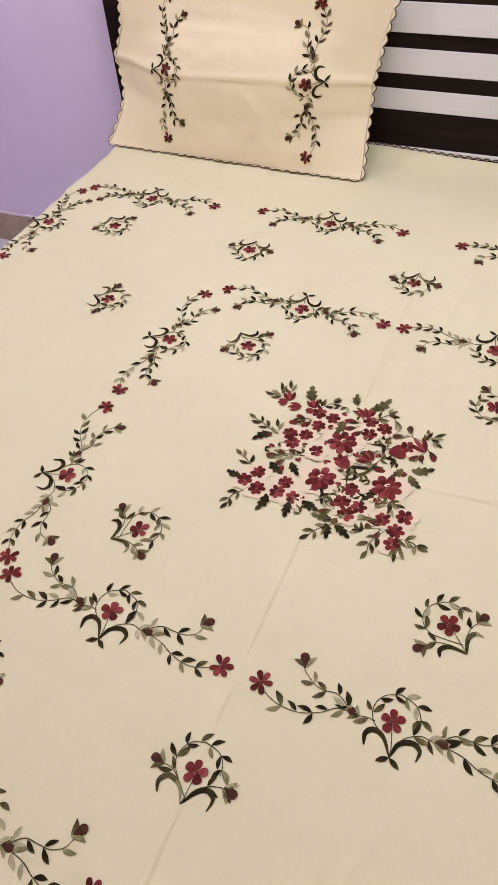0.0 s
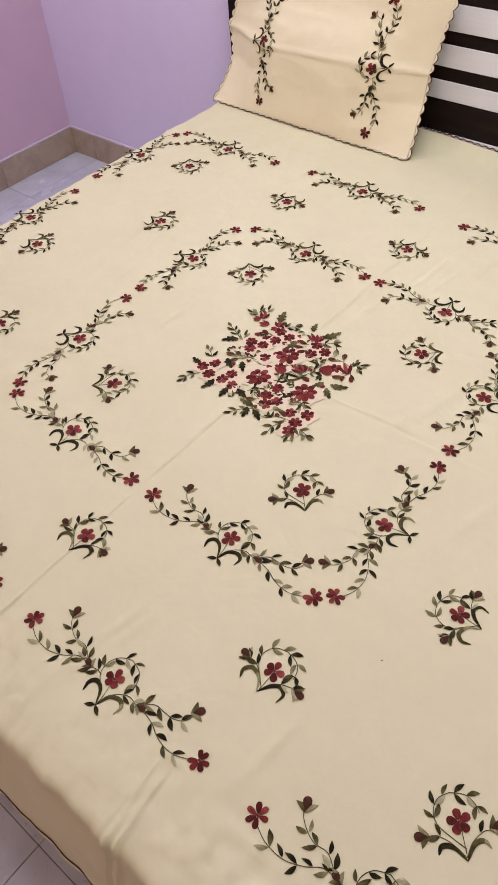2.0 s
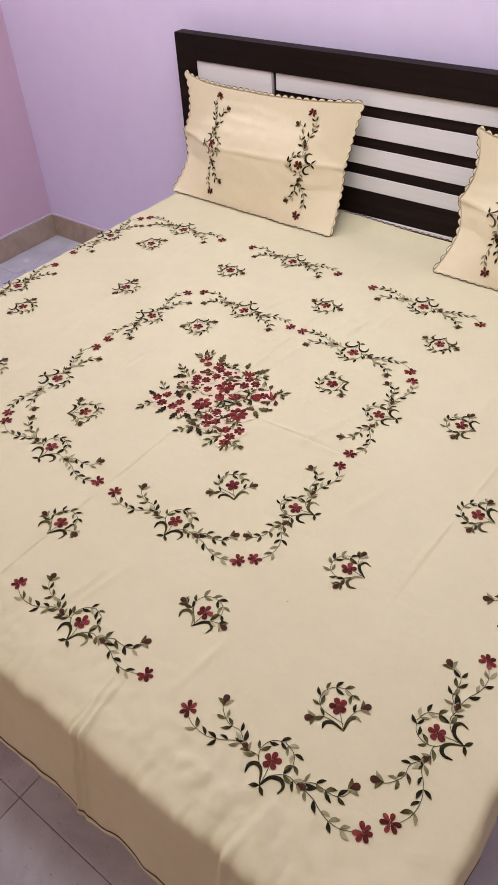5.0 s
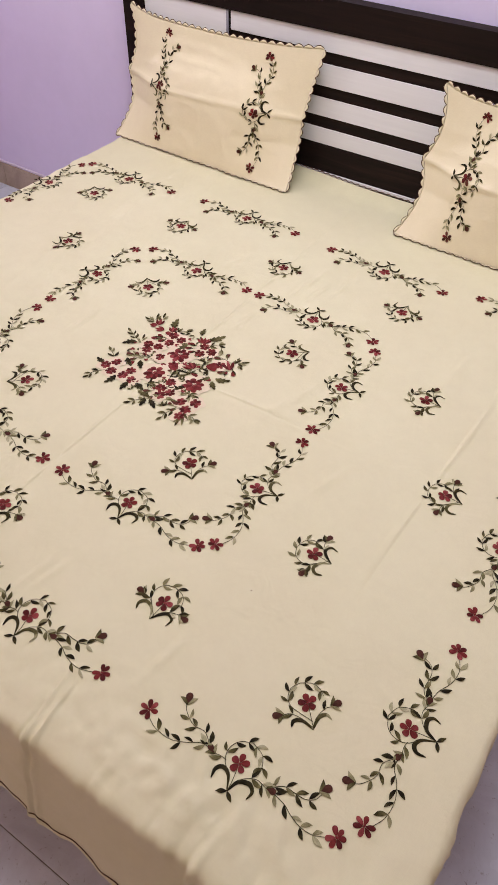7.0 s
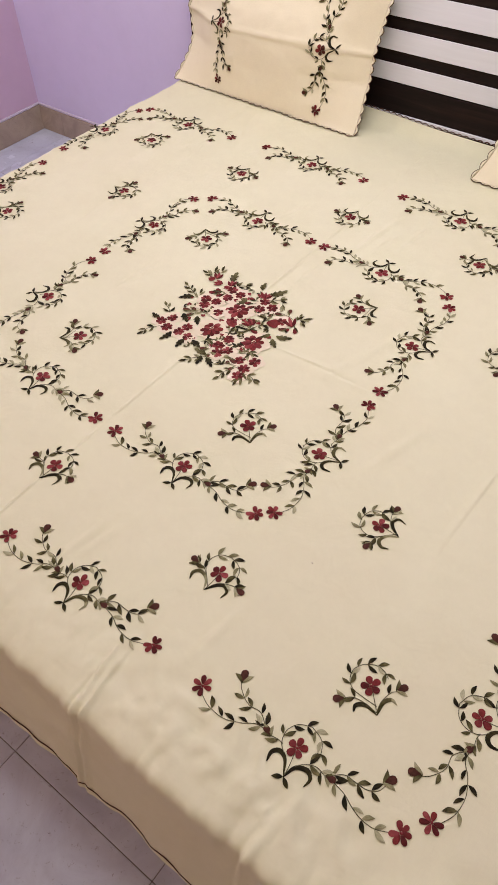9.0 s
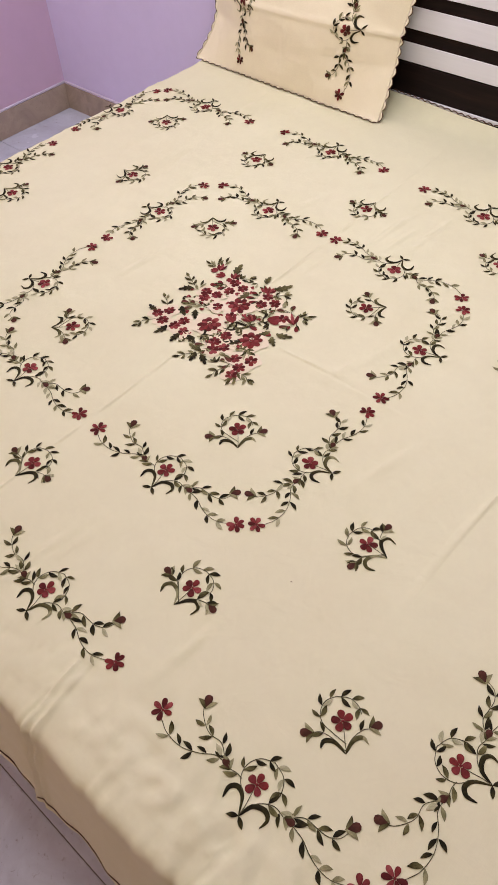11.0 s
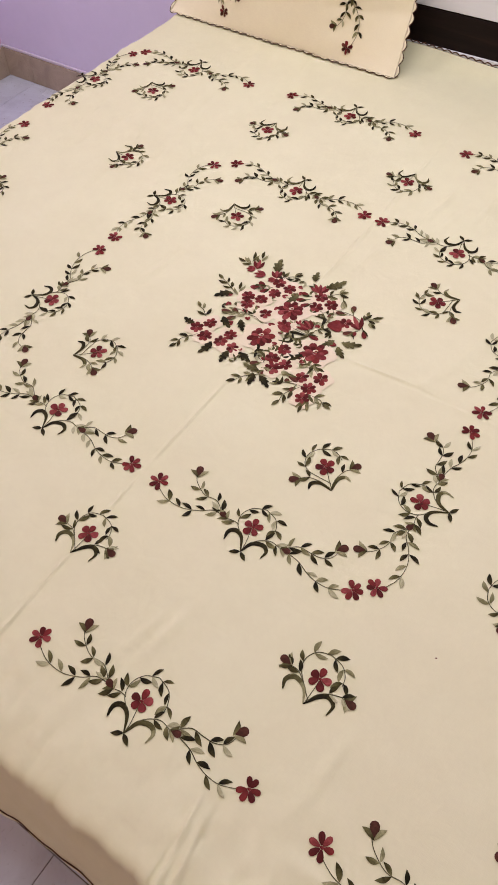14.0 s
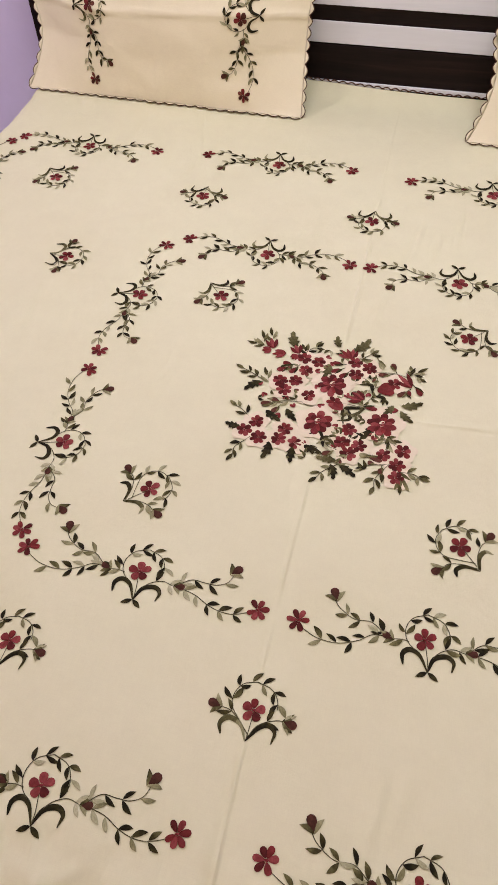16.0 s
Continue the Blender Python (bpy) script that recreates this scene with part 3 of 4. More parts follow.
def spray(parent, fn=flat, seed=1, reds=None):
    """A long flower spray: a wreathed blossom between two leafy arms that end in a flower and a bud."""
    g = random.Random(seed)
    for ctrl in (((-5.2, 0.4), (-7.4, 0.3), (-9.3, -1.0), (-11.9, -2.0), (-14.8, -1.9), (-17.1, -0.9)),
                 ((-5.2, 0.4), (-6.1, 0.9), (-7.9, 2.1), (-10.2, 2.0), (-12.4, 3.2), (-13.4, 4.4)),
                 ((5.4, 0.4), (7.2, 2.0), (9.1, 2.1), (10.8, 2.2), (12.2, 3.0), (12.8, 4.4)),
                 ((5.4, 0.4), (8.4, -0.1), (10.4, -1.0), (12.3, -1.5), (14.4, -1.4), (17.0, -0.2))):
        part("leaf_sprig", sprig_bm(ctrl, fn, g, 0.1, 0.84), GREENS, parent)
    part("wreath_sprig", sprig_bm(RING[:6], fn, g, 0.54, 0.95, 0.0225, 0.0182, 0.0013, 0.9, 6), GREENS, parent)
    part("wreath_sprig", sprig_bm(RING[5:], fn, g, 0.12, 0.96, 0.0225, 0.0182, 0.0013, 0.9, 6), GREENS, parent)
    part("stem", sprig_bm(((0.3, -3.4), (0.2, -2.0), (-0.3, 0.4)), fn, g, 2, 3), GREENS, parent)
    part("stem", sprig_bm(((0.3, -3.2), (1.2, -0.8), (3.2, 0.5), (5.0, 0.3)), fn, g, 0.6, 0.99), GREENS, parent)
    part("stem", sprig_bm(((-2.5, 0.4), (-3.6, 0.5), (-5.0, 0.2)), fn, g, 0.3, 0.9, 0.016), GREENS, parent)
    part("curled_leaf", crescent_bm(((-3.0, -3.0), (-3.2, -1.5), (-2.3, -0.7), (-0.9, -1.3), (0.3, -3.4)), fn, True), CURLS, parent)
    part("curled_leaf", crescent_bm(((0.3, -3.4), (1.0, -1.4), (2.6, -0.7), (3.6, -1.4), (3.4, -2.8)), fn, g.random() < 0.6), CURLS, parent)
    bm = bmesh.new()
    put_leaf(bm, (0.003, -0.034), -2.6, 0.018, 0.007, 0.001, fn, 0)
    put_leaf(bm, (0.003, -0.034), -0.6, 0.018, 0.007, 0.001, fn, 0)
    part("base_leaf", bm, CURLS, parent)
    part("flower", flower_bm((-0.004, 0.011), 0.0168, 0.5, fn, 5, rng=g), reds or REDS, parent)
    part("flower", flower_bm((-0.178, 0.001), 0.0165, math.pi - 0.5, fn, 6, rng=g, gap=1.5), reds or REDS, parent)
    part("flower", flower_bm((0.175, 0.002), 0.0165, -0.2, fn, 6, rng=g, gap=1.5), reds or REDS, parent)
    part("bud", bud_bm((-0.129, 0.041), 2.0, 0.0094, fn), BUDS, parent)
    part("bud", bud_bm((0.122, 0.043), 0.9, 0.0094, fn), BUDS, parent)
    part("bud", bud_bm((-0.045, 0.002), 2.8, 0.0075, fn), BUDS, parent)
    part("bud", bud_bm((0.050, 0.002), 0.2, 0.0075, fn), BUDS, parent)


def posy(parent, diagonal, fn=flat, seed=2):
    """A small wreathed blossom with two buds on a curled foot."""
    g = random.Random(seed)
    part("wreath_sprig", sprig_bm(WREATH[:6], fn, g, 0.54, 0.95, 0.0225, 0.0190, 0.0013, 0.9, 6), GREENS, parent)
    part("wreath_sprig", sprig_bm(WREATH[5:], fn, g, 0.12, 0.96, 0.0225, 0.0190, 0.0013, 0.9, 6), GREENS, parent)
    part("stem", sprig_bm(((0.1, -4.2), (0.2, -2.4), (0.3, -0.4)), fn, g, 2, 3), GREENS, parent)
    part("flower", flower_bm((0.002, -0.002), 0.0172, 0.3, fn, 5, rng=g), REDS, parent)
    if diagonal:
        part("stem", sprig_bm(((0.0, -4.6), (-1.3, -2.9), (-3.1, -1.6), (-4.4, -1.5)), fn, g, 0.7, 0.99), GREENS, parent)
        part("stem", sprig_bm(((0.0, -4.6), (1.3, -2.9), (3.1, -1.8), (4.2, -1.7)), fn, g, 0.7, 0.99), GREENS, parent)
        part("bud", bud_bm((-0.042, -0.015), 3.1, 0.0094, fn), BUDS, parent)
        part("bud", bud_bm((0.040, -0.016), 0.2, 0.0094, fn), BUDS, parent)
        part("curled_leaf", crescent_bm(((-3.6, -3.9), (-2.9, -2.9), (-1.4, -3.2), (0.0, -5.0)), fn, True), CURLS, parent)
        part("curled_leaf", crescent_bm(((0.0, -5.0), (1.4, -3.2), (2.9, -2.9), (3.6, -3.9)), fn, False), CURLS, parent)
    else:
        part("stem", sprig_bm(((0.2, -4.0), (0.9, -2.4), (2.1, -1.4), (3.7, -0.8), (4.4, -0.8)), fn, g, 0.6, 0.99), GREENS, parent)
        part("stem", sprig_bm(((-1.4, -1.9), (-2.8, -0.9), (-4.0, -0.7)), fn, g, 0.5, 0.99, 0.016), GREENS, parent)
        part("bud", bud_bm((0.042, -0.008), -0.1, 0.009, fn), BUDS, parent)
        part("bud", bud_bm((-0.040, -0.007), 3.0, 0.009, fn), BUDS, parent)
        part("curled_leaf", crescent_bm(((-3.4, -4.2), (-3.8, -2.8), (-2.8, -1.8), (-1.0, -2.5), (0.0, -4.4)), fn, False), CURLS, parent)
        part("curled_leaf", crescent_bm(((0.0, -4.4), (1.2, -2.5), (2.4, -1.7), (3.6, -2.4), (3.4, -4.0)), fn, True), CURLS, parent)


LIFT = 0.0010


def motif(name, maker, label, *args):
    ob = new(name)
    ob.parent = bedsheet
    tagged(ob, label)
    maker(ob, *args)
    return ob


def settle(ob, u, v, turn):
    ob.matrix_basis = pose(CX + u, CY + v, ZB + LIFT, 0, 0, turn) @ Matrix.Diagonal((0.97, 0.97, 1, 1))


def scatter(models, places):
    """Lays copies of the models, in turn, at (u, v, turn)."""
    for i, (u, v, turn) in enumerate(places):
        if i < len(models):
            settle(models[i], u, v, turn)
        else:
            copy_thing(models[i % len(models)], pose(CX + u, CY + v, ZB + LIFT, 0, 0, turn) @ Matrix.Diagonal((0.97, 0.97, 1, 1)))


sprays = [motif("embroidered_spray", spray, "leafy maroon flower spray stitched on cream cotton", flat, s) for s in (11, 12, 13)]


def span(x0, y0, x1, y1):
    """A spray's pose from where its two end flowers lie."""
    k = math.hypot(x1 - x0, y1 - y0) / 0.355
    return pose(CX + (x0 + x1) / 2, CY + (y0 + y1) / 2, ZB + LIFT, 0, 0, math.degrees(math.atan2(y1 - y0, x1 - x0))) @ Matrix.Diagonal((k, 1, 1, 1))


RING_ENDS = ((0.031, -0.404, 0.389, -0.400), (-0.395, -0.383, -0.027, -0.404), (0.414, -0.375, 0.411, -0.038), (0.409, 0.009, 0.397, 0.345),
             (0.371, 0.378, 0.016, 0.384), (-0.027, 0.384, -0.378, 0.401), (-0.420, 0.367, -0.446, 0.036), (-0.446, -0.012, -0.420, -0.358))
BORDER_ENDS = ((0.055, -0.703, 0.413, -0.703), (0.518, -0.706, 0.867, -0.703), (-0.410, -0.700, -0.052, -0.703), (-0.870, -0.690, -0.515, -0.697),
               (0.892, -0.664, 0.898, -0.319), (0.894, -0.236, 0.886, 0.110), (0.884, 0.190, 0.880, 0.535), (0.880, 0.700, 0.529, 0.725),
               (0.430, 0.692, 0.063, 0.710), (-0.077, 0.726, -0.431, 0.729), (-0.558, 0.716, -0.914, 0.718),
               (-0.938, 0.689, -0.956, 0.361), (-0.942, 0.262, -0.955, -0.075), (-0.953, -0.120, -0.948, -0.465))
for i, ends in enumerate(RING_ENDS + BORDER_ENDS):
    if i < len(sprays):
        sprays[i].matrix_basis = span(*ends)
    else:
        model = sprays[i % len(sprays)]
        kept = model.matrix_basis.copy()
        model.matrix_basis = Matrix.Identity(4)
        copy_thing(model, span(*ends))
        model.matrix_basis = kept
posies = [motif("embroidered_posy", posy, "small maroon flower posy stitched on cream cotton", False, flat, s) for s in (21, 22)]
scatter(posies, [(-0.003, -0.537, 0), (0.411, -0.533, 0), (-0.359, -0.524, 0), (0.582, -0.288, 90), (0.733, -0.005, 90), (0.577, 0.245, 90),
                 (0.380, 0.535, 180), (0.0, 0.537, 180), (-0.392, 0.556, 180),
                 (-0.615, 0.290, 270), (-0.812, 0.020, 270), (-0.618, -0.252, 270)])
corners = [motif("embroidered_posy", posy, "small maroon flower posy with two buds on cream cotton", True, flat, s) for s in (31, 32)]
scatter(corners, [(0.239, -0.233, 45), (-0.248, -0.236, -45), (0.226, 0.213, 135), (-0.258, 0.235, 225),
                  (0.723, -0.55, 45), (-0.757, 0.560, 225), (0.74, 0.55, 135), (-0.76, -0.55, -45)])


# the bouquet in the sheet's middle, in centimetres from its middle
BIG = ((-1.1, -4.7), (-0.1, 4.3), (9.7, -2.9))
SMALL = ((-6.2, 9.8), (-3.5, 9.4), (-9.4, 3.4), (-5.4, 6.8), (-6.7, 3.9), (-8.2, 1.4), (-3.8, 1.0), (-12.9, -9.0), (-11.3, -6.8),
         (-10.2, -10.1), (-6.2, -7.4), (-6.8, -9.7), (-3.9, -9.9), (3.1, 10.6), (3.6, 7.7), (5.8, 9.8), (1.0, 0.4), (10.6, 6.9),
         (4.4, -5.0), (3.8, -8.0), (6.6, -8.2), (5.1, -10.1), (10.8, -9.2), (13.9, -7.7), (13.2, -10.8), (13.4, -13.3))
# foot and tip of each red bell petal, bud, toothed leaf, leafy sprig and curled leaf
BELLS = ((5.6, 1.8, 2.7, 2.4), (2.1, 11.4, -0.1, 13.3), (2.4, 11.6, 2.1, 14.0), (-12.7, 10.8, -14.5, 10.0), (-12.4, 11.1, -13.5, 13.8),
         (-7.7, 10.4, -8.5, 8.9), (-7.4, 10.6, -8.8, 13.0), (-9.8, 10.3, -12.4, 9.6), (13.7, 6.7, 10.8, 9.5), (2.7, -1.0, 0.1, 0.8), (6.0, 2.2, 3.6, 3.5))
BUD_ENDS = ((-8.2, 7.4, -10.3, 5.6), (-7.4, 7.7, -9.9, 7.9), (-6.7, 8.0, -8.1, 5.5), (1.6, 9.8, -1.0, 9.8), (1.6, 9.0, -0.9, 7.5),
            (2.6, 8.5, 0.8, 6.4), (5.2, 0.5, 8.5, 0.3), (13.9, 4.0, 13.1, 5.8), (13.8, 7.6, 15.6, 5.2), (13.6, 6.4, 11.5, 4.2),
            (10.8, 9.5, 9.7, 11.9), (10.3, 9.3, 7.5, 8.5), (6.7, 12.9, 8.2, 10.0), (-8.7, -1.7, -11.6, -2.7), (-7.6, -1.8, -10.0, -1.1),
            (-8.0, -2.0, -9.2, -4.3), (9.2, -9.5, 6.9, -10.0), (10.0, -11.0, 8.5, -11.3), (10.9, -11.2, 10.7, -13.1),
            (3.1, -9.7, 0.9, -11.3), (3.3, -11.1, 5.2, -10.7), (7.4, -10.0, 10.8, -10.5))
HOLLY = ((-12.4, 2.5, -15.1, -0.1), (-8.2, 12.1, -9.7, 16.1), (-0.3, 13.9, -1.2, 16.7), (2.3, 13.5, 4.8, 17.2), (-13.8, -8.5, -16.4, -8.1),
         (-6.9, -2.9, -4.8, -5.2), (-10.3, -4.0, -7.4, -5.9), (-8.2, -10.6, -8.7, -14.2), (-4.1, -10.8, -3.9, -14.0), (-2.4, -10.0, 0.8, -11.1),
         (3.5, -12.1, 0.2, -12.1), (4.1, -12.8, 6.9, -14.4), (2.7, -12.9, 3.6, -15.7), (12.4, 0.9, 14.7, -1.1), (12.4, 2.1, 15.9, 3.5),
         (11.1, 1.9, 9.7, -0.4), (8.2, -3.4, 7.0, -6.5), (-1.6, 9.4, -2.0, 5.7))
SPRIGS = ((-11.7, 2.7, -18.3, 5.7), (-12.2, -6.5, -16.7, -3.3), (-11.6, -10.2, -14.2, -15.9), (-4.7, -0.7, -11.4, -3.2), (4.4, -12.1, -0.3, -17.3),
          (12.0, -10.8, 9.6, -17.5), (13.5, -12.0, 18.3, -12.7), (13.9, -13.0, 14.4, -16.4), (13.7, -11.9, 15.8, -15.5), (-14.3, 11.6, -17.7, 12.0),
          (-14.2, 11.6, -15.7, 15.4), (-12.8, 12.8, -14.1, 16.5), (-6.7, 10.5, -3.8, 14.0), (-6.2, 11.0, -7.4, 13.3), (3.3, 10.8, 6.5, 14.4),
          (4.1, 11.0, 6.1, 12.0), (13.0, 9.3, 16.1, 12.1), (13.5, 9.6, 12.9, 12.0), (13.9, 9.8, 16.1, 8.5), (-11.3, 2.6, -12.9, 6.2),
          (11.1, -5.3, 9.4, -7.4), (10.9, -5.4, 13.6, -5.9), (10.9, -5.4, 12.4, -8.5))
CURL_ENDS = ((0.6, -8.1, -2.0, -7.5), (0.9, -9.7, 2.2, -7.1), (3.2, -6.4, 1.9, -5.2), (3.5, -0.5, 2.1, -3.6), (6.4, 0.2, 3.3, -4.3), (6.4, 0.2, 2.1, 0.1),
             (7.1, 3.9, 4.6, 5.6), (7.5, 3.4, 9.2, 1.5), (2.9, -9.4, -0.4, -9.3), (5.6, -5.4, 6.4, -7.2), (6.8, -12.7, 7.8, -10.8), (7.0, -11.5, 6.6, -13.3))
# thin stems between the blossoms
STEMS = ((1.0, 0.4, 6.4, 0.2), (6.4, 0.2, 7.5, 3.4), (3.6, 7.7, 7.4, 5.0), (5.8, 9.8, 7.4, 5.0), (7.0, 9.0, 13.4, 8.8), (4.4, -5.0, 3.8, -8.0),
         (4.4, -5.0, 6.6, -8.2), (9.7, -5.0, 13.9, -7.7), (9.7, -5.0, 10.8, -9.2), (7.0, -12.5, 13.2, -10.8), (3.1, -9.7, 0.6, -8.1), (-4.7, -0.7, -1.5, -1.0))


def bouquet(parent):
    g = random.Random(5)
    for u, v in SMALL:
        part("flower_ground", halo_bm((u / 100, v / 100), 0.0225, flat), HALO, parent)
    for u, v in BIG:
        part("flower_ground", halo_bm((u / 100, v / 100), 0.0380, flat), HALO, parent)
    for ax, ay, bx, by in STEMS:
        k = g.uniform(-0.2, 0.2)
        part("stem", sprig_bm(((ax, ay), ((ax + bx) / 2 - k * (by - ay), (ay + by) / 2 + k * (bx - ax)), (bx, by)), flat, g, 2, 3), GREENS, parent)
    for ax, ay, bx, by in SPRIGS:
        dx, dy = bx - ax, by - ay
        ln = math.hypot(dx, dy)
        if ln < 4.2:
            bm = bmesh.new()
            for f, turn in ((0.0, 0.5), (0.2, -0.45), (0.4, 0.0)):
                put_leaf(bm, ((ax + f * dx) / 100, (ay + f * dy) / 100), math.atan2(dy, dx) + turn, 0.6 * ln / 100, 0.0066, 0.0011, flat, g.choice((1, 1, 4, 2)), g.uniform(-0.1, 0.1))
            part("leaf", bm, GREENS, parent)
            continue
        k = g.uniform(-0.12, 0.12)
        ctrl = ((ax, ay), ((ax + bx) / 2 - k * dy, (ay + by) / 2 + k * dx), (bx - 0.25 * dx, by - 0.25 * dy))
        bm = sprig_bm(ctrl, flat, g, 0.38, 0.97, 0.021, 0.0185, 0.0016, 0.9, tones=(1, 1, 1, 4, 2))
        put_leaf(bm, ((bx - 0.27 * dx) / 100, (by - 0.27 * dy) / 100), math.atan2(dy, dx), 0.0185, 0.0075, 0.0012, flat, g.choice((1, 4)))
        part("leaf_sprig", bm, GREENS, parent)
    # small filling leaves and buds between the blossoms
    heads = [(u, v, 1.5) for u, v in SMALL] + [(u, v, 2.9) for u, v in BIG]
    made = 0
    while made < 70:
        r, a = 13.5 * math.sqrt(g.random()), g.uniform(0, 2 * math.pi)
        u, v = r * math.cos(a), r * math.sin(a)
        if abs(u) + abs(v) > 17.5 or any(math.hypot(u - p, v - q) < d for p, q, d in heads):
            continue
        bm, t = bmesh.new(), g.uniform(0, 2 * math.pi)
        if g.random() < 0.55:
            for turn in (-0.5, 0.45):
                put_leaf(bm, (u / 100, v / 100), t + turn, g.uniform(0.011, 0.016), 0.0054, 0.0009, flat, g.choice((1, 4, 4, 2, 3)), 0.3 * turn)
            part("leaf", bm, GREENS, parent)
        else:
            for turn in (-0.4, 0.4):
                put_petal(bm, (u / 100, v / 100), t + turn, g.uniform(0.009, 0.013), 0.0070, 0.0010, flat, 0 if turn > 0 else 1)
            part("bud", bm, (PETAL, ROSE) if g.random() < 0.6 else (BUD, LEAF_MID), parent)
        made += 1
    for ax, ay, bx, by in HOLLY:
        ln = math.hypot(bx - ax, by - ay) / 100
        bm = bmesh.new()
        put_leaf(bm, (ax / 100, ay / 100), math.atan2(by - ay, bx - ax), ln * 1.05, max(0.0135, 0.42 * ln), 0.0012, flat, g.choice((1, 1, 4, 4)), g.uniform(-0.1, 0.1), 0.85, 0.30)
        part("toothed_leaf", bm, GREENS, parent)
    for i, (ax, ay, bx, by) in enumerate(CURL_ENDS):
        k = 0.45 if i % 2 else -0.45
        mid = ((ax + bx) / 2 - k * (by - ay), (ay + by) / 2 + k * (bx - ax))
        part("curled_leaf", crescent_bm(((ax, ay), mid, (bx, by)), flat, i % 3 != 2), CURLS, parent)
    for i, (ax, ay, bx, by) in enumerate(BUD_ENDS):
        ln, ang = math.hypot(bx - ax, by - ay) / 100, math.atan2(by - ay, bx - ax)
        bm = bmesh.new()
        put_strip(bm, [Vector((ax / 100, ay / 100)), Vector(((ax + bx) / 200, (ay + by) / 200))], 0.0014, 0.0012, 0.0007, flat, 1)
        put_petal(bm, ((ax + 0.35 * (bx - ax)) / 100, (ay + 0.35 * (by - ay)) / 100), ang, 0.65 * ln, 0.0125, 0.0015, flat, 0)
        put_leaf(bm, ((ax + 0.2 * (bx - ax)) / 100, (ay + 0.2 * (by - ay)) / 100), ang + 0.35, 0.7 * ln, 0.0055, 0.0012, flat, 1)
        part("bud", bm, (BUD if i % 4 else LEAF_PALE, LEAF_MID) if i > 8 else (PETAL, LEAF_DARK), parent)
    for i, (ax, ay, bx, by) in enumerate(BELLS):
        ln, ang = math.hypot(bx - ax, by - ay) / 100, math.atan2(by - ay, bx - ax)
        bm = bmesh.new()
        for turn, size in ((-0.42, 0.9), (0.42, 0.9), (0.0, 1.0)):
            put_leaf(bm, (ax / 100, ay / 100), ang + turn, ln * size, 0.0088, 0.0014, flat, (i + (turn == 0)) % 2, 0.1 * turn)
        part("bell_flower", bm, REDS, parent)
    for u, v in SMALL:
        part("small_flower", flower_bm((u / 100, v / 100), g.uniform(0.0134, 0.0150), g.uniform(0, 6), flat, g.choice((6, 7)), 0.0018, g), REDS, parent)
    for u, v in BIG:
        bm = flower_bm((u / 100, v / 100), 0.0265, g.uniform(0, 6), flat, 8, 0.0022, g)
        for k in range(7):
            a = k * 0.898 + 0.5
            put_petal(bm, (u / 100 + 0.004 * math.cos(a), v / 100 + 0.004 * math.sin(a)), a, 0.0155, 0.0135, 0.0028, flat, 0 if k % 3 else 1)
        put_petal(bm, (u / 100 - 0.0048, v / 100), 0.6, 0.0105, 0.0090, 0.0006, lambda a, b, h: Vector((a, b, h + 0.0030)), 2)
        put_petal(bm, (u / 100 - 0.0012, v / 100 + 0.001), 0.6, 0.0058, 0.0052, 0.0006, lambda a, b, h: Vector((a, b, h + 0.0036)), 0)
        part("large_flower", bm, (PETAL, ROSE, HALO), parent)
    # the blossom seen from its side
    bm = bmesh.new()
    for turn, wide in ((-0.38, 0.021), (0.38, 0.021), (0.0, 0.026)):
        put_petal(bm, (0.079, 0.046), 0.45 + turn, 0.030, wide, 0.0022, flat, 0 if turn else 1)
    part("large_flower", bm, REDS, parent)


bm = bmesh.new()
put_petal(bm, (CX + 0.528, CY - 0.424), 0.4, 0.0035, 0.0025, 0.0006, lambda a, b, h: Vector((a, b, ZB + 0.0005 + h)))
part("lint_speck", bm, BUD, bedsheet, "tiny brown speck")
centre = motif("embroidered_bouquet", bouquet, "large diamond-shaped maroon bouquet stitched on cream cotton")
centre.matrix_basis = pose(CX - 0.001, CY + 0.003, ZB + LIFT + 0.0006)


# the stitching follows the relief of the cloth
bpy.context.view_layer.update()
for holder in bedsheet.children:
    for ob in holder.children:
        m = ob.matrix_world
        ob.data = ob.data.copy()
        for vert in ob.data.vertices:
            w = m @ vert.co
            vert.co.z += sheet_height(w.x, w.y) - ZB


# ---------------------------------------------------------------- pillows
PW, PH = 0.764, 0.424         # case with its flange


